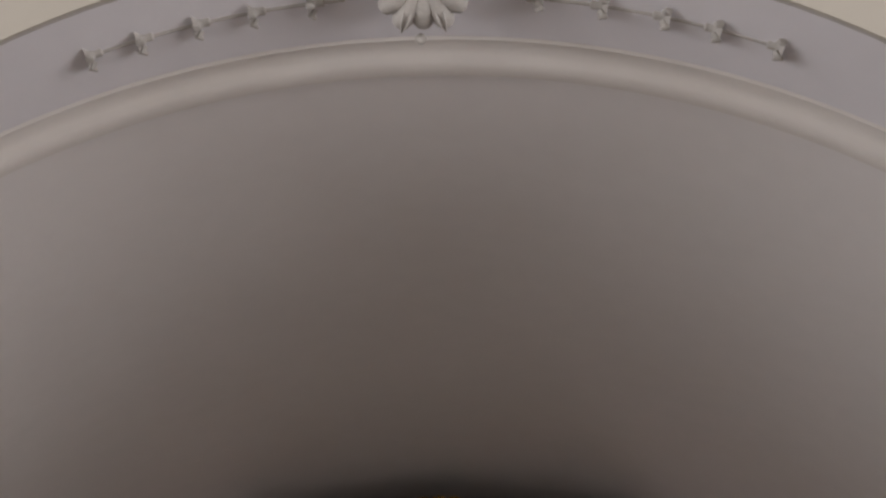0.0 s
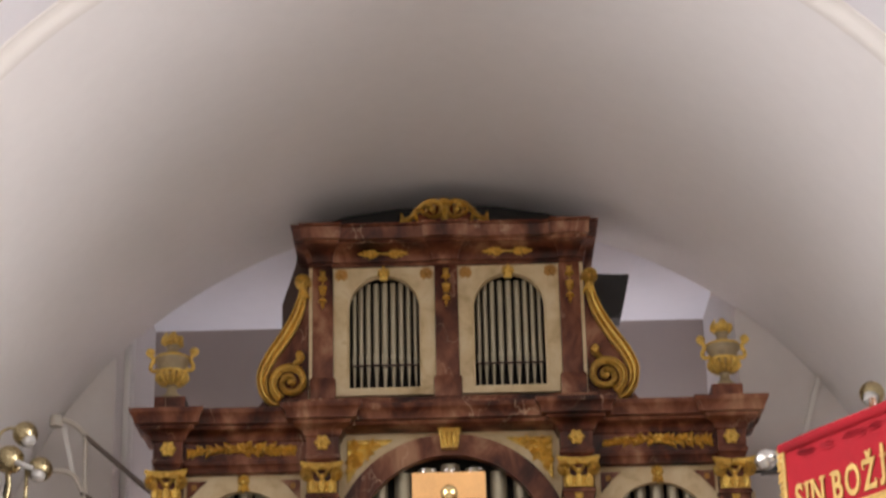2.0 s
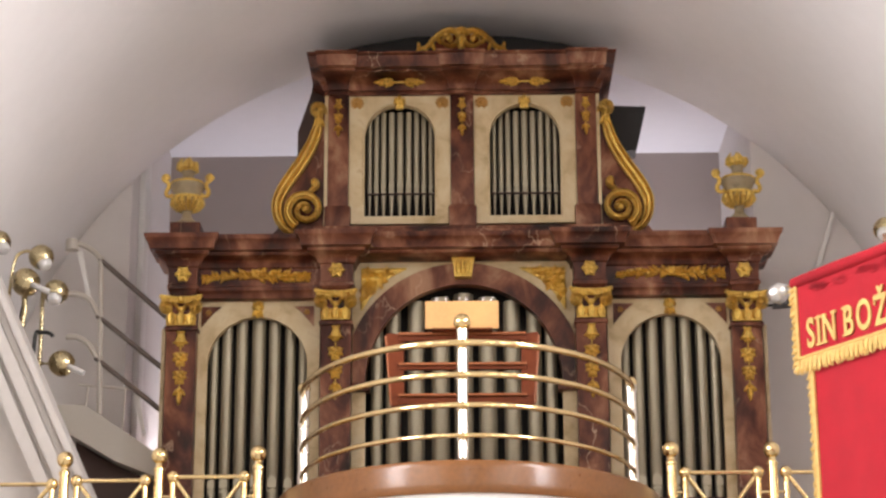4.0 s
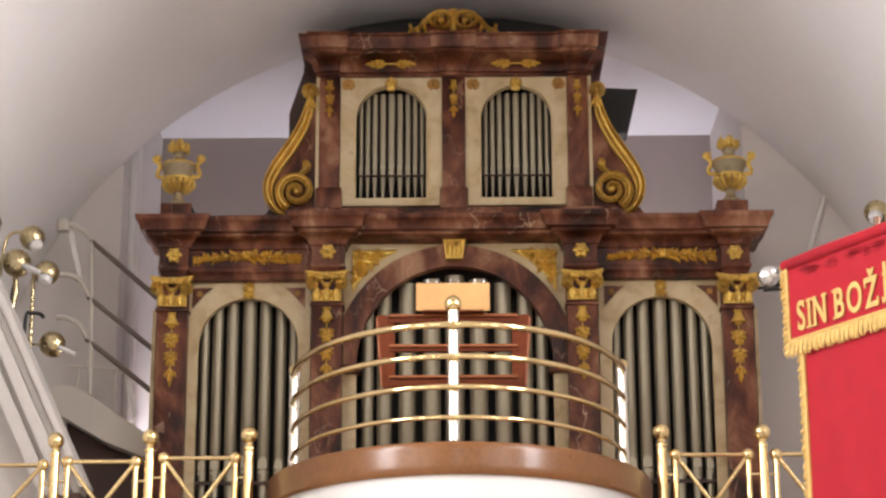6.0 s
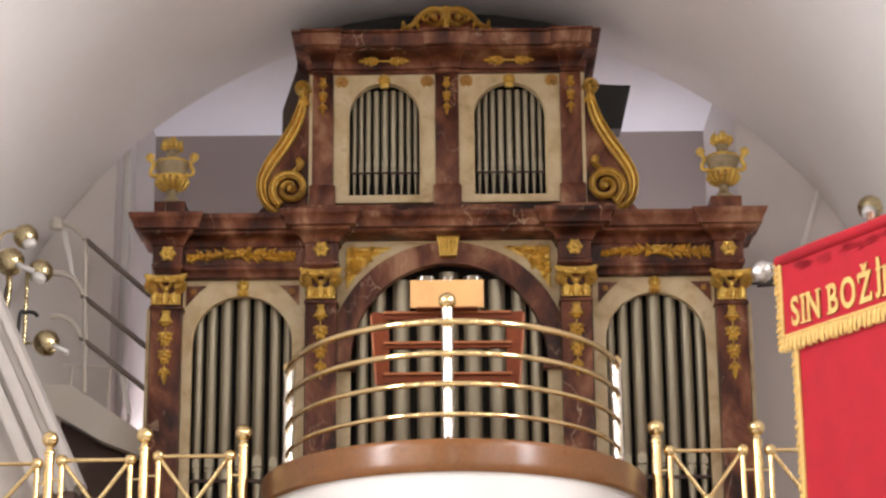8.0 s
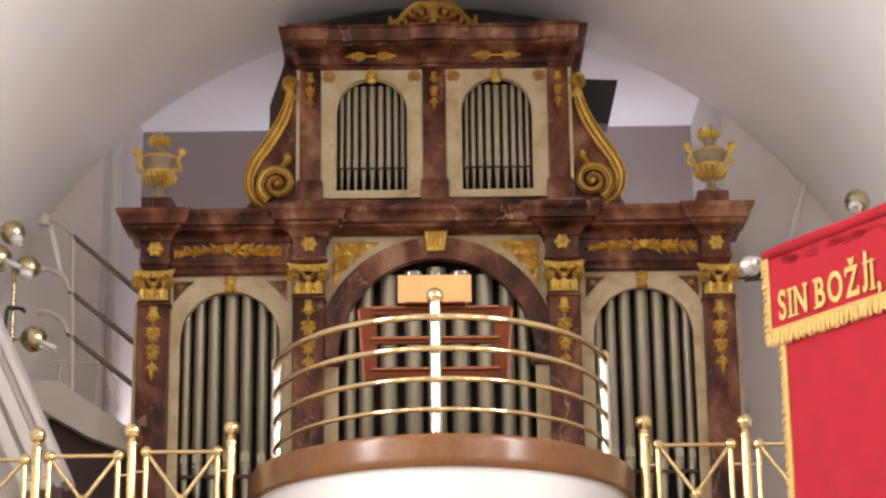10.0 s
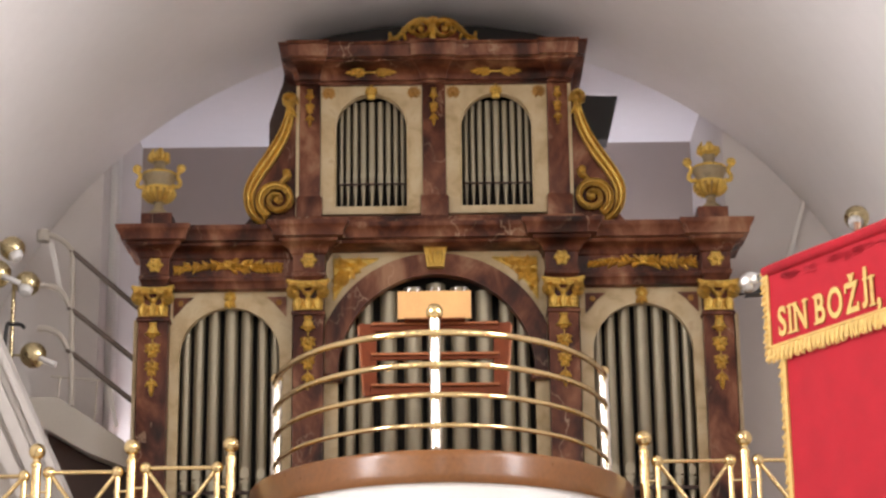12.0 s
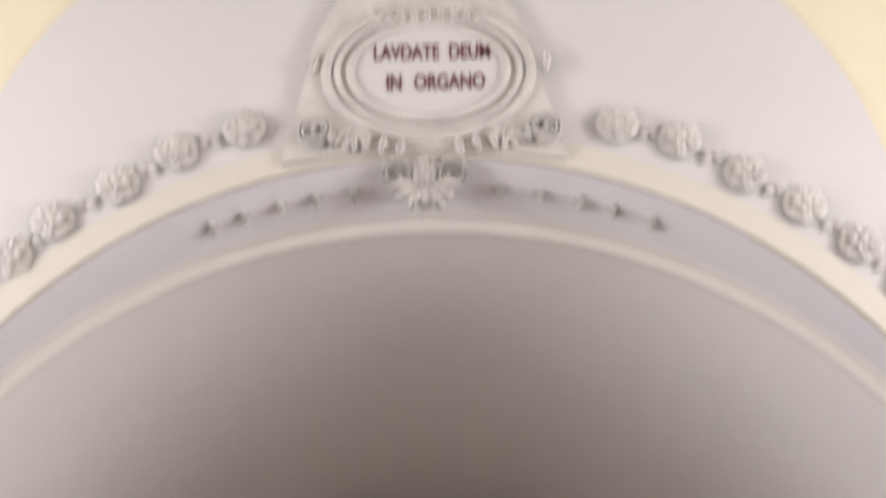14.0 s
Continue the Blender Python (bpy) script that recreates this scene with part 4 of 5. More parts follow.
rail = thing("balcony_rail", (0, 11.6, 3.79), "curved polished brass railing with four bars on the balcony rim", "railing")
RR = 1.083
for z, r in ((4.497, 0.0205), (4.307, 0.0185), (4.126, 0.0165), (3.946, 0.0145)):
    part("bar", tube(B(), [(x, y, z) for x, y in bay_way(RR, 80)], r, 12), BRASS, rail, "polished brass bar")
for a, top, rb in ((-91.5, 4.59, 0.052), (-172, 4.50, 0.042), (-12, 4.50, 0.042)):
    x, y = PX + (RR - 0.01) * math.cos(radians(a)), PY + 1.515 * math.sin(radians(a))
    b = tube(B(), [(x, y, 3.785), (x, y, top)], 0.0335, 20)
    lathe(b, [(0.034, 3.79), (0.055, 3.79), (0.055, 3.80), (0.036, 3.82)], Matrix.Translation((x, y, 0)), 20)
    for z in (4.497, 4.307, 4.126, 3.946):
        lathe(b, [(0.034, z - 0.026), (0.038, z - 0.024), (0.038, z + 0.024), (0.034, z + 0.026)], Matrix.Translation((x, y, 0)), 20)
    p = part("post", b, POST_METAL, rail, "polished brass post with its white highlight in the colour")
    part("finial", ball(B(), (x, y, top + rb * 0.85), rb), BRASS, p, "brass ball finial")

YG = 12.6


def gallery_post(t, x, top):
    b = lathe(B(), [(0.001, GALLERY_Z), (0.07, GALLERY_Z), (0.07, GALLERY_Z + 0.015), (0.032, GALLERY_Z + 0.03), (0.030, top - 0.10), (0.036, top - 0.095), (0.036, top - 0.08), (0.026, top - 0.07), (0.022, top - 0.045)], Matrix.Translation((x, YG, 0)), 20)
    p = part("post", b, BRASS, t, "tall polished brass post")
    part("finial", ball(B(), (x, YG, top), 0.053), BRASS, p, "brass ball finial")


def gallery_panel(t, x0, x1, top):
    zb = 7.2 - top
    zm, xm = (top + zb) / 2, (x0 + x1) / 2
    for x in (x0, x1):
        up = part("upright", tube(B(), [(x, YG, GALLERY_Z), (x, YG, top)], 0.0185, 12), BRASS, t)
        for z in (top, zb):
            part("joint_ball", ball(B(), (x, YG, z), 0.039, 16), BRASS, up)
        k = -1 if x == x0 else 1
        part("link", tube(B(), [(x - k * 0.022, YG - 0.01, top - 0.125), (x + k * 0.075, YG - 0.01, top - 0.125)], 0.0075, 8), BRASS, up)
    for z in (top, zb):
        part("cross_bar", tube(B(), [(x0, YG, z), (x1, YG, z)], 0.0135, 10), BRASS, t)
    mid = part("middle_ball", ball(B(), (xm, YG, zm), 0.043, 16), BRASS, t)
    for xa, za in ((x0, top), (x1, top), (x0, zb), (x1, zb)):
        part("diagonal", tube(B(), [(xa, YG, za), (xm, YG, zm)], 0.0145, 10), BRASS, mid)


for posts, panels in ((((-3.13, 4.0), (-2.505, 4.02), (-1.91, 4.04), (-1.288, 4.05)), ((-3.04, -2.58, 3.865), (-2.425, -1.995, 3.885), (-1.82, -1.372, 3.905))),
                      (((1.30, 4.057), (1.932, 4.052), (2.55, 4.05), (3.16, 4.05)), ((1.383, 1.838, 3.91), (2.013, 2.47, 3.91), (2.63, 3.08, 3.91)))):
    fence = thing("gallery_railing", ((posts[0][0] + posts[-1][0]) / 2, YG, GALLERY_Z), "polished brass gallery railing with crossed bars and balls", "railing", "gallery railings")
    for x, z in posts:
        gallery_post(fence, x, z)
    for x0, x1, z in panels:
        gallery_panel(fence, x0, x1, z)

# music desk behind the rail
YD = 12.42
desk = thing("music_desk", (0, YD, GALLERY_Z), "red-stained wooden music desk standing behind the rail", "music stand")
for k in (-1, 1):
    part("side_board", slab_xz(B(), [(k * 0.478, 4.765), (k * 0.465, 4.775), (k * 0.37, 4.765), (k * 0.365, 4.31), (k * 0.445, 4.305)], YD - 0.02, YD + 0.02), DESK_WOOD, desk)
    part("edge_bead", tube(B(), [(k * 0.482, YD - 0.02, 4.755), (k * 0.449, YD - 0.02, 4.31)], 0.007, 8), DESK_EDGE, desk, "orange-brown edge with its highlight in the colour")
part("stem", tube(B(), [(0.0, YD + 0.03, GALLERY_Z), (0.0, YD + 0.03, 4.74)], 0.022, 12), DESK_WOOD, desk)
part("foot", lathe(B(), [(0.001, GALLERY_Z), (0.2, GALLERY_Z), (0.19, GALLERY_Z + 0.025), (0.03, GALLERY_Z + 0.05)], Matrix.Translation((0, YD + 0.03, 0)), 20), DESK_WOOD, desk)
for z, h in ((4.745, 0.05), (4.555, 0.04), (4.345, 0.065)):
    part("rail", box(B(), -0.40, 0.40, YD - 0.03, YD + 0.01, z - h / 2, z + h / 2, 0.005), DESK_WOOD, desk)
    part("ledge", box(B(), -0.40, 0.40, YD - 0.055, YD - 0.03, z + h / 2 - 0.016, z + h / 2, 0.003), DESK_EDGE, desk)
YB = 12.3
board = thing("hymn_board", (0, YB, 4.77), "pale wooden board with pegs, on top of the music desk", "board")
part("panel", box(B(), -0.231, 0.228, YB - 0.012, YB + 0.012, 4.772, 4.95, 0.004), PALE_WOOD, board)
part("foot", box(B(), -0.19, 0.19, YB - 0.02, YB + 0.13, 4.765, 4.774), DESK_WOOD, board)
for x in (-0.165, -0.105, -0.02, 0.02, 0.13, 0.185):
    b = tube(B(), [(x, YB, 4.945), (x + 0.006, YB - 0.004, 4.965)], 0.006, 8)
    ball(b, (x + 0.007, YB - 0.005, 4.968), 0.010, 10)
    part("peg", b, SILVER, board, "small metal peg")

# ---- spotlights on stands ----
def spotlight(parent, at, aim, r=0.088, bulb=True):
    """A brass ball lamp with an opal bulb in its mouth."""
    m = Matrix.Translation(at) @ Vector(aim).to_track_quat("Z", "Y").to_matrix().to_4x4()
    prof = [(0.001, -r)] + [(r * math.sin(radians(a)), -r * math.cos(radians(a))) for a in range(15, 136, 12)] + [(r * 0.72, r * 0.66), (r * 0.66, r * 0.6), (r * 0.6, r * 0.2)]
    sh = part("shade", lathe(B(), prof, m, 26), DULL_BRASS, parent, "round brass lamp shade")
    if bulb:
        part("bulb", lathe(B(), [(r * 0.58, r * 0.2), (r * 0.6, r * 0.62), (r * 0.56, r * 0.92), (r * 0.4, r * 1.14), (0.001, r * 1.22)], m, 20), BULB, sh, "opal glass bulb")
    else:
        part("bulb", tube(B(), [m @ Vector((0, 0, r * 0.3)), m @ Vector((0, 0, r * 1.9))], r * 0.22, 12), BULB, sh, "slim opal tube lamp")
    return sh


YL = 13.6
stand = thing("lamp_stand", (-2.92, YL, GALLERY_Z), "brass lamp stand with a cluster of ball spotlights", "lamp")
part("pole", tube(B(), [(-2.92, YL + 0.02, GALLERY_Z), (-2.925, YL + 0.02, 5.40)], 0.014, 12), DULL_BRASS, stand)
part("foot", lathe(B(), [(0.001, GALLERY_Z), (0.16, GALLERY_Z), (0.15, GALLERY_Z + 0.02), (0.03, GALLERY_Z + 0.035)], Matrix.Translation((-2.92, YL + 0.02, 0)), 24), DULL_BRASS, stand)
arm = [tuple(v) for v in glide([(-3.14, YL, 4.9), (-3.155, YL, 5.35), (-3.13, YL, 5.62), (-3.07, YL, 5.69), (-2.98, YL, 5.685)], 5)]
part("arm", tube(B(), arm, 0.011, 10), DULL_BRASS, stand, "curved brass arm")
part("arm", tube(B(), [(-3.05, YL, 5.40), (-3.04, YL, 5.27), (-3.06, YL, 5.12)], 0.02, 10), DULL_BRASS, stand)
part("arm", tube(B(), [(-2.92, YL + 0.02, 4.89), (-2.80, YL, 4.885)], 0.009, 8), DULL_BRASS, stand)
spotlight(stand, (-2.945, YL, 5.65), (0.45, -0.25, -0.85), 0.088)
spotlight(stand, (-3.03, YL - 0.06, 5.45), (0.9, -0.1, -0.4), 0.1, False)
spotlight(stand, (-2.83, YL, 5.395), (-0.05, -0.5, -0.85), 0.088)
spotlight(stand, (-2.765, YL, 4.885), (0.9, -0.05, -0.42), 0.092, False)
spotlight(stand, (-3.25, YL, 5.76), (0.55, -0.3, -0.75), 0.085)
part("cable", tube(B(), [tuple(v) for v in glide([(-3.05, YL, 5.36), (-3.07, YL, 5.2), (-3.03, YL, 5.05), (-3.0, YL, 4.8)], 5)], 0.006, 6), BLACK, stand, "thin dark cable")
part("hook", tube(B(), [tuple(v) for v in glide([(-2.965, YL, 4.55), (-2.96, YL, 5.06), (-2.92, YL, 5.105), (-2.86, YL, 5.10), (-2.835, YL, 5.075)], 5)], 0.014, 8), BLACK, stand, "black bent bracket")

stand2 = thing("lamp_stand", (3.02, YL, GALLERY_Z), "brass ball spotlight on a stand behind the banner", "lamp")
part("pole", tube(B(), [(3.02, YL + 0.02, GALLERY_Z), (3.02, YL + 0.02, 5.75)], 0.014, 12), DULL_BRASS, stand2)
part("foot", lathe(B(), [(0.001, GALLERY_Z), (0.16, GALLERY_Z), (0.15, GALLERY_Z + 0.02), (0.03, GALLERY_Z + 0.035)], Matrix.Translation((3.02, YL + 0.02, 0)), 24), DULL_BRASS, stand2)
spotlight(stand2, (2.955, YL, 5.80), (-0.3, -0.6, -0.75), 0.088)

# ---- stair beside the organ ----
YS = 15.0
stair = thing("stair", (-2.7, YS + 0.2, GALLERY_Z), "pale stair landing with a steel handrail beside the organ", "stair")
part("landing", slab_xz(B(), [(-3.4, 4.90), (-2.86, 4.895), (-2.76, 4.83), (-2.27, 4.50), (-2.27, 4.33), (-2.62, 4.47), (-2.96, 4.67), (-3.4, 4.69)], YS - 0.02, YS + 0.45), RAIL_PAINT, stair, "pale grey-beige landing slab")
# dark sheet that paints the shadow below the landing
part("underside_shade", slab_xz(B(), [(-2.96, 4.66), (-2.62, 4.46), (-2.27, 4.32), (-2.27, GALLERY_Z), (-2.72, GALLERY_Z)], YS + 0.2, YS + 0.42), CASE_BACK, stair, "dark sheet painted as the shade under the stair")
part("post", tube(B(), [(-2.752, YS, 4.83), (-2.79, YS, 6.06)], 0.021, 10), RAIL_PAINT, stair, "pale painted post")
for za, zb_, zk in ((6.15, 5.60, 6.175), (5.70, 5.185, 5.775), (5.37, 4.86, 5.435)):
    b = tube(B(), [(-2.80, YS, za - 0.105), (-2.27, YS, zb_ - 0.02)], 0.021, 10)
    part("handrail", b, DARK_STEEL, stair, "brown painted steel bar")
    b = tube(B(), [tuple(v) for v in glide([(-3.03, YS, zk - 0.005), (-2.95, YS, zk - 0.01), (-2.86, YS, zk - 0.06), (-2.79, YS, za - 0.11)], 5)], 0.022, 10)
    part("rail_end", b, RAIL_PAINT, stair, "pale painted bent rail end")
part("knob", lathe(B(), [(0.001, 6.12), (0.05, 6.12), (0.05, 6.20), (0.04, 6.21), (0.001, 6.21)], Matrix.Translation((-3.02, YS, 0)), 16), RAIL_PAINT, stair)
# two slanted white strips that paint the glints on the stair's glass
part("glint_strip", slab_xz(B(), [(-2.985, 6.12), (-2.945, 6.12), (-2.86, 5.74), (-2.885, 5.72)], YS + 0.03, YS + 0.05), LIT_WHITE, stair, "white strip painted as a glint beside the handrail")
part("glint_strip", slab_xz(B(), [(-2.51, 5.02), (-2.47, 5.02), (-2.40, 4.68), (-2.425, 4.66)], YS + 0.03, YS + 0.05), LIT_WHITE, stair, "white strip painted as a glint beside the handrail")
b = tube(B(), [(-2.92, YS + 0.02, 5.06), (-2.48, YS + 0.02, 5.02)], 0.008, 8)
tube(b, [(-2.565, YS + 0.02, 5.03), (-2.575, YS + 0.02, 4.70)], 0.008, 8)
tube(b, [(-2.85, YS + 0.02, 5.05), (-2.86, YS + 0.02, 4.89)], 0.008, 8)
part("thin_frame", b, RAIL_PAINT, stair)

# sloping moulded band in front of the stair
band = thing("stair_stringer", (-2.5, 13.2, GALLERY_Z), "off-white moulded stringer sloping beside the gallery railing", "stringer")
p0, p1 = Vector((-3.62, 6.40)), Vector((-2.385, 3.80))
d = (p1 - p0).normalized()
nrm = Vector((d.y, -d.x))
for i, (u0, u1, yy) in enumerate(((0.0, 0.05, 13.10), (0.052, 0.10, 13.14), (0.102, 0.185, 13.11), (0.187, 0.215, 13.16), (0.217, 0.31, 13.13), (0.312, 0.60, 13.24))):
    e0, e1 = p0, p1 - d * (0.03 * (i == 0) + 0.02 * i)
    q = [e0 + nrm * u0, e1 + nrm * u0, e1 + nrm * u1, e0 + nrm * u1]
    bb = slab_xz(B(), [tuple(v) for v in q], yy, 13.4)
    bmesh.ops.bevel(bb, geom=bb.edges[:], offset=0.008, segments=2, affect="EDGES")
    part("moulding", bb, STRINGER, band)
part("newel", box(B(), -2.60, -2.44, 13.13, 13.4, GALLERY_Z, 3.78, 0.01), CASE_BACK, band, "dark newel block")

# ---- things at the organ's other side ----
spk = thing("loudspeaker", (1.22, 15.2, 6.94), "black loudspeaker tilted down beside the organ case", "loudspeaker")
part("cabinet", slab_xz(B(), [(1.0, 7.325), (1.455, 7.30), (1.37, 6.94), (1.0, 6.94)], 15.12, 15.32), BLACK, spk)
part("front_edge", slab_xz(B(), [(1.40, 7.30), (1.445, 7.298), (1.36, 6.95), (1.32, 6.95)], 15.105, 15.12), BLACK, spk)
flood = thing("floodlight", (2.34, 14.62, 5.5), "small black floodlight fixed to the organ's edge", "floodlight")
part("housing", slab_xz(B(), [(2.29, 5.50), (2.31, 5.565), (2.42, 5.57), (2.44, 5.51)], 14.5, 14.62), BLACK, flood)
part("arm", tube(B(), [(2.25, 14.62, 5.53), (2.32, 14.60, 5.53)], 0.01, 8), BLACK, flood)
# made-up white bar for the diagonal streak of light on this wall
strut = thing("wall_light_streak", (2.8, 15.3, 6.2), "white bar painted as a streak of light on the gallery wall", "strut")
part("bar", slab_xz(B(), [(2.955, 6.60), (2.985, 6.60), (2.80, 6.0), (2.76, 6.0)], 15.46, 15.5), LIT_WHITE, strut)

# ---- banner ----
A2, D2 = Vector((1.79, 10.4)), Vector((0.497, -0.868))
N2 = Vector((-0.868, -0.497))


def bp(u, z, off=0.0):
    p = A2 + D2 * u + N2 * off
    return Vector((p.x, p.y, z))


banner = thing("church_banner", (2.15, 9.8, 0), "red velvet church banner with gold lettering and fringe on a stand", "banner")


def cloth(u0, u1, z0, z1, off, thick, wave, nu=40, nz=24):
    b = B()
    for side in (0, 1):
        rows = []
        for j in range(nz + 1):
            z = z0 + (z1 - z0) * j / nz
            rows.append([b.verts.new(bp(u0 + (u1 - u0) * i / nu, z, off - side * thick + wave * math.sin(i * 0.42 + j * 0.09) * (1 - j / nz) + wave * 0.4 * noise.noise((i * 0.15, j * 0.2, 1)))) for i in range(nu + 1)])
        for p, q in zip(rows, rows[1:]):
            for i in range(nu):
                b.faces.new((p[i], p[i + 1], q[i + 1], q[i]))
    bmesh.ops.remove_doubles(b, verts=b.verts, dist=0.0001)
    return b


part("cloth", cloth(0.075, 1.2, 2.2, 4.14, 0.0, 0.006, 0.012), VELVET, banner, "plain red velvet cloth")
head = part("header", cloth(0.0, 1.3, 4.085, 4.525, 0.022, 0.008, 0.004), VELVET, banner, "red velvet header strip")
b = tube(B(), [bp(-0.02, 4.515, 0.018), bp(0.3, 4.517, 0.018), bp(0.7, 4.516, 0.018), bp(1.0, 4.518, 0.018), bp(1.32, 4.515, 0.018)], [0.03, 0.034, 0.031, 0.035, 0.03], 12)
part("sleeve", b, VELVET_DARK, banner, "crushed red velvet sleeve over the bar")
# creases of pressed velvet under the sleeve
rng = random.Random(11)
for i in range(46):
    u, z = rng.uniform(0.12, 1.25), rng.gauss(4.447, 0.008)
    w, h = rng.uniform(0.02, 0.05), rng.uniform(0.006, 0.02)
    n, b = 9, B()
    vs = [b.verts.new(bp(u + w * math.cos(2 * math.pi * k / n) * rng.uniform(0.7, 1.1), z + h * math.sin(2 * math.pi * k / n) * rng.uniform(0.7, 1.2), 0.0295)) for k in range(n)]
    b.faces.new(vs)
    part("crease", b, VELVET_DARK, head, "dark pressed mark in the velvet")


def fringe(u0, z0, u1, z1, length, across, off, n, seed):
    """Strands along a line; across: the way they hang, in u and z."""
    b = B()
    rng = random.Random(seed)
    for i in range(n):
        t = (i + rng.uniform(0.2, 0.8)) / n
        u, z, l = u0 + (u1 - u0) * t, z0 + (z1 - z0) * t, length * rng.uniform(0.8, 1.12)
        sw = rng.uniform(-0.1, 0.1) * l
        w = 0.0062
        du, dz = across
        ends = [(u, z, w), (u + du * l * 0.5 + sw * dz * 0.5, z + dz * l * 0.5 + sw * du * 0.5, w), (u + du * l + sw * dz, z + dz * l + sw * du, w * 0.6)]
        tube(b, [bp(a, c, off + 0.006 * math.sin(k + i)) for k, (a, c, _) in enumerate(ends)], [e[2] for e in ends], 5)
    return b


fr = part("fringe", fringe(-0.01, 4.092, 1.31, 4.092, 0.075, (0, -1), 0.026, 230, 1), FRINGE, head, "gold fringe")
part("fringe", fringe(0.006, 4.53, 0.006, 4.05, 0.055, (-0.92, -0.4), 0.024, 90, 2), FRINGE, head, "gold fringe")
part("fringe", fringe(0.085, 4.10, 0.085, 2.25, 0.05, (-0.95, -0.3), 0.004, 250, 3), FRINGE, banner, "gold fringe")
b = tube(B(), [bp(0.005, 4.10, 0.028), bp(1.3, 4.10, 0.028)], 0.010, 8)
tube(b, [bp(0.008, 4.52, 0.028), bp(0.008, 4.10, 0.028)], 0.010, 8)
part("braid", b, FRINGE, head, "gold braid")
part("braid", tube(B(), [bp(0.085, 4.1, 0.008), bp(0.085, 2.3, 0.008)], 0.014, 8), FRINGE, banner, "gold braid")
def banner_letter(ch, u, z, size, wide):
    """One gold letter with slab serifs, its left edge at u; gives back its width."""
    m = Matrix(((D2.x, 0, N2.x, 0), (D2.y, 0, N2.y, 0), (0, 1, 0, 0), (0, 0, 0, 1)))
    m.translation = bp(u, z, 0.030)
    ob = letters("letter", ch, size, Matrix.Identity(4), FRINGE, 0.004, head, wide, 0.0045)
    mesh = ob.data
    xs, zs = [v.co.x for v in mesh.vertices], [v.co.y for v in mesh.vertices]
    x0, x1, low = min(xs), max(xs), min(zs)
    cap = low + size * 0.70
    bm = bmesh.new()
    bm.from_mesh(mesh)
    st, th = 0.028, 0.011
    bars = {"I": ((x0 - st / 2, x1 + st / 2, low), (x0 - st / 2, x1 + st / 2, cap)), "N": ((x0 - st / 2, x0 + st, low), (x0 - st / 2, x0 + st, cap), (x1 - st, x1 + st / 2, cap)),
            "B": ((x0 - st / 2, x0 + st, low), (x0 - st / 2, x0 + st, cap)), "J": ((x1 - st, x1 + st / 2, cap),)}.get(ch, ())
    for a, c, zz in bars:
        box(bm, a, c, min(zz, cap - th), min(zz, cap - th) + th, -0.004, 0.005)
    if ch == "Ž":
        box(bm, x0, x0 + th, cap - 0.045, cap, -0.004, 0.005)
        box(bm, x1 - th, x1, low, low + 0.045, -0.004, 0.005)
    bmesh.ops.transform(bm, matrix=m @ Matrix.Translation((-x0, -low, 0)), verts=bm.verts)
    bm.to_mesh(mesh)
    bm.free()
    return x1 - x0


u = 0.085
for ch in "SIN BOŽJI, O":
    u += 0.046 if ch == " " else banner_letter(ch, u, 4.125 + (0.012 if ch != "," else -0.02), 0.218, 0.66) + 0.024
part("crossbar", tube(B(), [bp(-0.13, 4.50, 0.01), bp(1.43, 4.50, 0.01)], 0.016, 12), SILVER, banner)
for u in (-0.165, 1.465):
    b = ball(B(), bp(u, 4.50, 0.01), 0.058, 18)
    lathe(b, [(0.02, -0.09), (0.035, -0.07), (0.028, -0.05), (0.03, -0.03)], Matrix.Translation(bp(u, 4.50, 0.01)) @ Vector((D2.x, D2.y, 0)).to_track_quat("Z", "Y").to_matrix().to_4x4() @ pose(0, 0, 0, 0 if u > 0 else 180), 14)
    part("finial", b, SILVER, banner, "silvered ball finial")
part("pole", tube(B(), [bp(0.65, 0.0, -0.05), bp(0.65, 4.62, -0.05)], 0.02, 12), RIM_WOOD, banner, "varnished wooden pole")
part("foot", lathe(B(), [(0.001, 0), (0.3, 0), (0.28, 0.04), (0.05, 0.09)], Matrix.Translation(bp(0.65, 0, -0.05)), 24), BLACK, banner)

# ---- stucco on the arch ----
YW = Y_FACE - 0.03


def stucco_flower(b, x, z, r, y, seed):
    rng = random.Random(seed)
    boss(b, x, z, r * 0.96, y, 0.3)
    for ring, (q, l) in enumerate(((0.25, 0.75), (0.1, 0.55))):
        n = 8 - ring * 2
        for i in range(n):
            a = 360 * i / n + ring * 25 + rng.uniform(-8, 8)
            leaf(b, (x + q * r * math.cos(radians(a)), z + q * r * math.sin(radians(a))), a, r * l, r * 0.62, 0.028 + ring * 0.012, y - 0.016 - ring * 0.02)
    boss(b, x, z, r * 0.25, y - 0.05, 0.8)


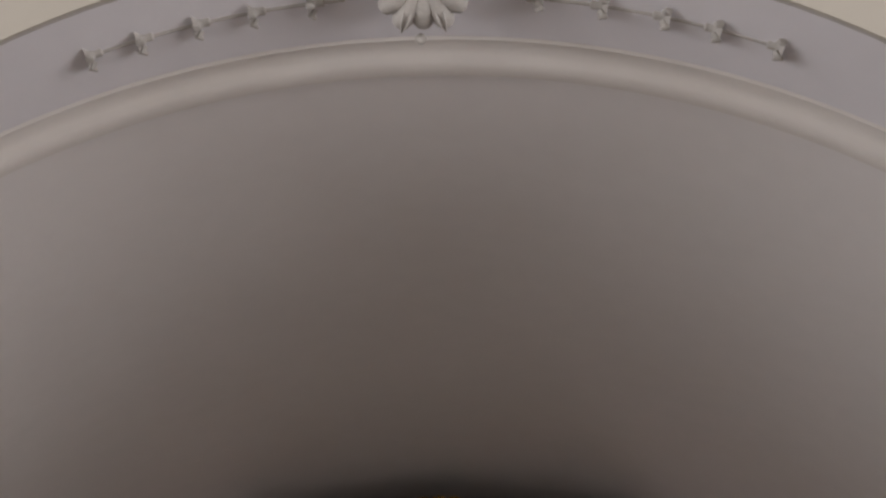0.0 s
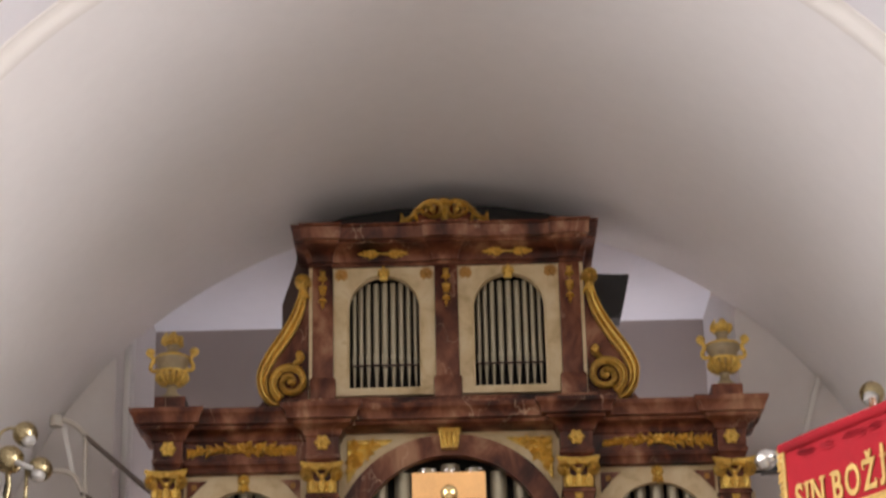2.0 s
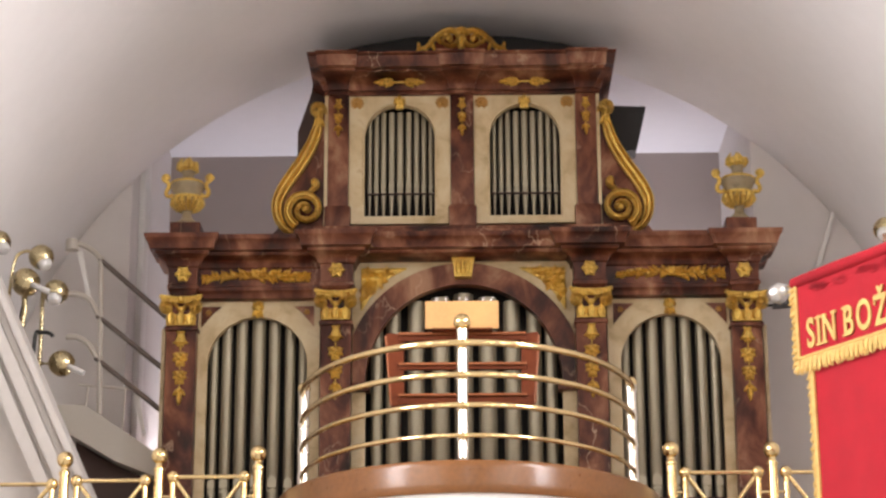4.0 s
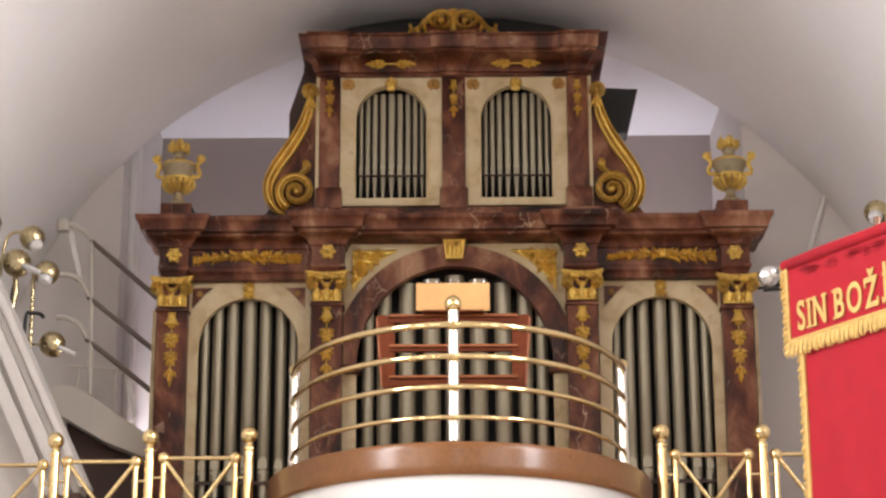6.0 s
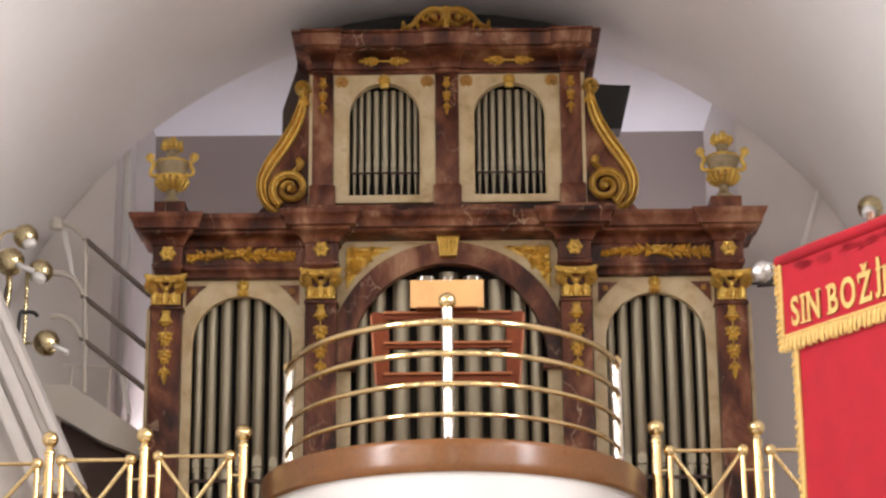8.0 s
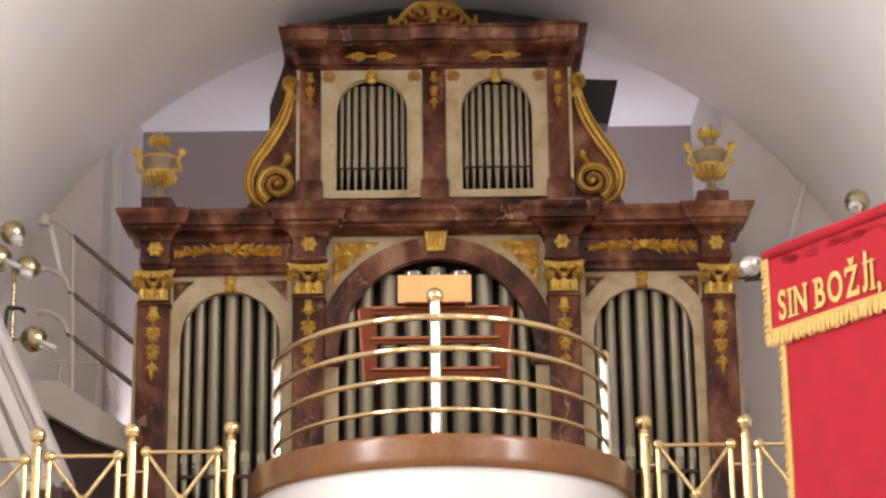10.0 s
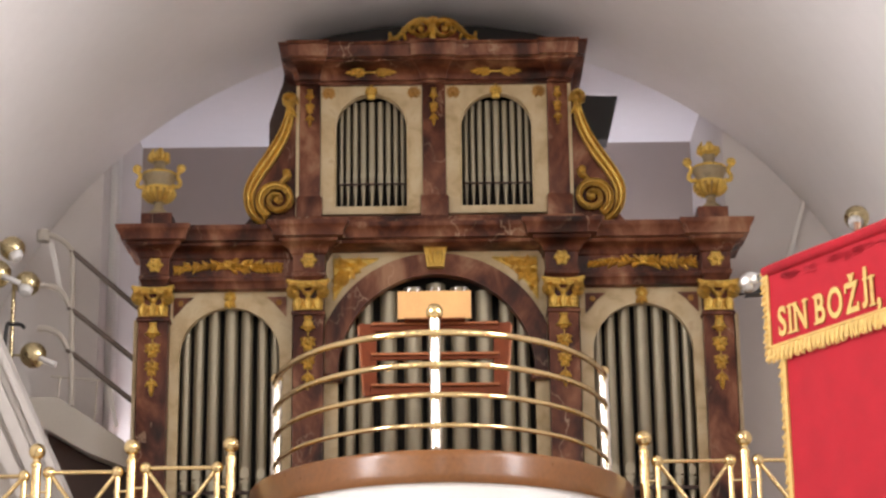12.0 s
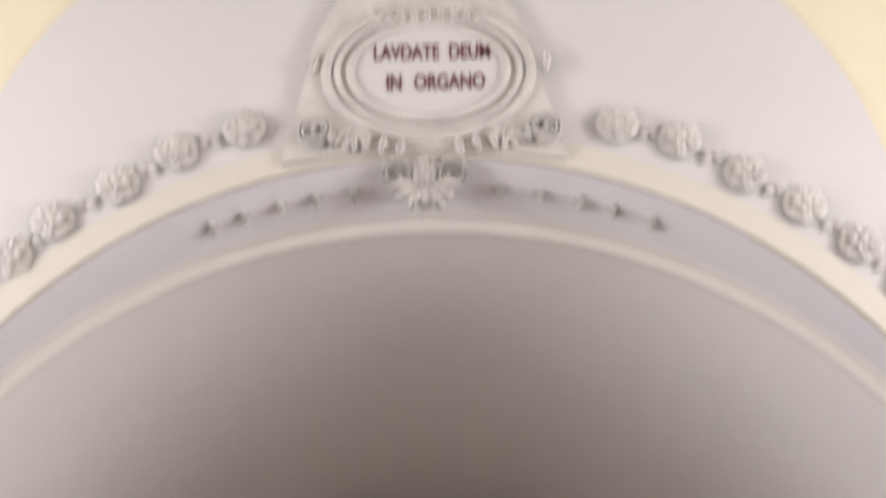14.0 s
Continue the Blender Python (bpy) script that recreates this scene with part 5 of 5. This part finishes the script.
for s in (-1, 1):
    g = thing("stucco_garland", (s * 1.7, YW, 7.6), "grey stucco garland of flowers along the arch", "garland", "garlands over the arch")
    prev = None
    left = ((1.057, 8.372), (1.449, 8.215), (1.779, 7.998), (2.137, 7.76), (2.36, 7.523), (2.62, 7.26))
    right = ((1.14, 8.34), (1.499, 8.225), (1.86, 7.98), (2.18, 7.755), (2.47, 7.493), (2.72, 7.22))
    for i, (x, z) in enumerate(left if s < 0 else right):
        b = B()
        stucco_flower(b, s * x, z, 0.135, YW, i + 10 * s)
        part("flower", b, STUCCO, g, "stucco flower")
        if prev:
            b = B()
            mx, mz = (x + prev[0]) / 2, (z + prev[1]) / 2
            for a in (-150, -30, 30, 150):
                leaf(b, (s * mx, mz), a, 0.09, 0.045, 0.03, YW + 0.012)
            part("leaves", b, STUCCO, g)
        prev = (x, z)

cart = thing("cartouche", (0, YW, 8.17), "oval stucco cartouche with Latin lettering above the arch", "cartouche")
half = [(0.0, 8.185), (0.4, 8.165), (0.83, 8.10), (0.81, 8.25), (0.76, 8.42), (0.71, 8.65), (0.67, 8.90), (0.60, 9.13), (0.47, 9.34), (0.25, 9.48), (0.0, 9.54)]
part("plate", slab_xz(B(), [(x, z) for x, z in half] + [(-x, z) for x, z in half[-2:0:-1]], YW - 0.03, YW + 0.03), STUCCO, cart, "grey stucco backing plate")
XC, ZC = 0.035, 8.73
for rx, rz, r, dy in ((0.61, 0.47, 0.035, 0.03), (0.545, 0.41, 0.025, 0.035), (0.465, 0.345, 0.03, 0.04)):
    part("moulded_ring", tube(B(), [(x, YW - dy, z) for x, z in arc(XC, ZC, rx, rz, 0, 354, 59)], r, 10, True), STUCCO, cart, "moulded stucco ring")
part("panel", slab_xz(B(), arc(XC, ZC, 0.435, 0.315, 0, 354, 59), YW - 0.045, YW - 0.02), WHITE_FIELD, cart, "white inscription panel")
for word, wx, wz, wide in (("LAVDATE", -0.13, 0.13, 0.60), ("DEUM", 0.25, 0.13, 0.60), ("IN", -0.205, -0.09, 0.62), ("ORGANO", 0.125, -0.09, 0.62)):
    letters("lettering", word, 0.155, Matrix.Translation((XC + wx, YW - 0.048, ZC + wz)) @ pose(0, 0, 0, 90), INK, 0.002, cart, wide, 0.003)
for s in (-1, 1):
    vol = [(XC + s * (0.66 + 0.10 * (1 - i / 30) * math.cos(radians(250 + i * 22))), 8.30 + 0.10 * (1 - i / 30) * math.sin(radians(250 + i * 22))) for i in range(26)]
    part("scroll", ribbon(B(), vol, [0.03] * 26, 0.06, YW - 0.03), STUCCO, cart, "stucco scroll")
    for a in (-100, -75, -50, -130, -155):
        part("leaf", leaf(B(), (XC + s * 0.46, 8.33), a if s > 0 else 180 - a, 0.17, 0.07, 0.05, YW - 0.03), STUCCO, cart)
    for i in range(5):
        part("leaf", leaf(B(), (XC + s * (0.56 - 0.1 * i), 8.33 - 0.02 * i), -90 + s * 12, 0.13, 0.06, 0.05, YW - 0.035), STUCCO, cart)
    part("leaf", leaf(B(), (XC + s * 0.70, 8.72), 80 + s * 6, 0.16, 0.06, 0.04, YW - 0.03), STUCCO, cart)
for i in range(9):
    part("leaf", leaf(B(), (XC - 0.28 + 0.07 * i, 9.08), 90 + (4 - i) * 9, 0.14, 0.06, 0.05, YW - 0.03), STUCCO, cart)

# shell and blossoms under the arch's crown
shell = thing("stucco_shell", (0, 10.1, FC + FACE_R), "grey stucco shell under the crown of the arch", "shell ornament")
SHELL_M = Matrix.Translation((0.0, Y_FACE + 0.14, FC + FACE_R - 0.075)) @ pose(0, 0, 0, 52) @ Matrix.Scale(1.12, 4)


def shell_part(name, b):
    bmesh.ops.transform(b, matrix=SHELL_M, verts=b.verts)
    part(name, b, STUCCO, shell)


for i, a in enumerate(range(-165, -14, 25)):
    c, q, l = math.cos(radians(a)), math.sin(radians(a)), 0.17 if i % 2 else 0.185
    shell_part("lobe", tube(B(), [(c * l * t, -0.02 - 0.03 * math.sin(math.pi * t), 0.05 + q * l * t) for t in (0.15, 0.4, 0.65, 0.85, 1.0, 1.06)], [0.014, 0.026, 0.036, 0.04, 0.03, 0.006], 10))
b = B()
stucco_flower(b, 0, 0.06, 0.11, -0.02, 5)
shell_part("flower", b)
for s in (-1, 1):
    vol = [(s * (0.15 + 0.075 * (1 - i / 26) * math.cos(radians(200 - i * 24))), 0.07 + 0.075 * (1 - i / 26) * math.sin(radians(200 - i * 24))) for i in range(22)]
    shell_part("volute", ribbon(B(), vol, [0.024] * 22, 0.06, -0.015))
    shell_part("leaf", leaf(B(), (s * 0.04, -0.02), -90 + s * 16, 0.13, 0.05, 0.07, -0.03))
shell_part("bud", boss(B(), -0.01, -0.175, 0.02, -0.02, 1.2))
YB2 = Y_FACE + 0.25
SR2, SC2 = soffit(YB2)
for s, xs in ((-1, (0.3, 0.444, 0.666, 0.876, 1.088, 1.275)), (1, (0.3, 0.46, 0.702, 0.936, 1.127, 1.353))):
    g = thing("blossom_string", (s * 0.8, YB2, SC2 + SR2 - 0.1), "string of small grey stucco blossoms on the soffit", "garland", "blossom strings on the soffit")
    an = [math.asin(x / SR2) for x in xs]
    line = [(s * (SR2 + 0.004) * math.sin(an[0] + (an[-1] - an[0]) * i / 30), YB2, SC2 + (SR2 + 0.004) * math.cos(an[0] + (an[-1] - an[0]) * i / 30)) for i in range(31)]
    part("string", tube(B(), line, 0.011, 7), STUCCO, g)
    for k, a in enumerate(an[1:]):
        low = SR2 + 0.010
        m = Matrix.Translation((s * low * math.sin(a - 0.012), YB2, SC2 + low * math.cos(a - 0.012))) @ pose(0, 0, 0, 0, s * (90 + math.degrees(a)), 0) @ Matrix.Scale(1.08, 4)
        b = lathe(B(), [(0.012, -0.03), (0.024, -0.02), (0.022, 0.0), (0.03, 0.02), (0.05, 0.034), (0.056, 0.038), (0.03, 0.03), (0.015, 0.01)], m, 10)
        for i in range(5):
            q = m @ pose(0, 0, 0, 0, 0, 72 * i)
            tube(b, [q @ Vector((0.03, 0, 0.012)), q @ Vector((0.052, 0, 0.028)), q @ Vector((0.064, 0, 0.012))], [0.014, 0.017, 0.006], 6)
        part("blossom", b, STUCCO, g, "stucco blossom")
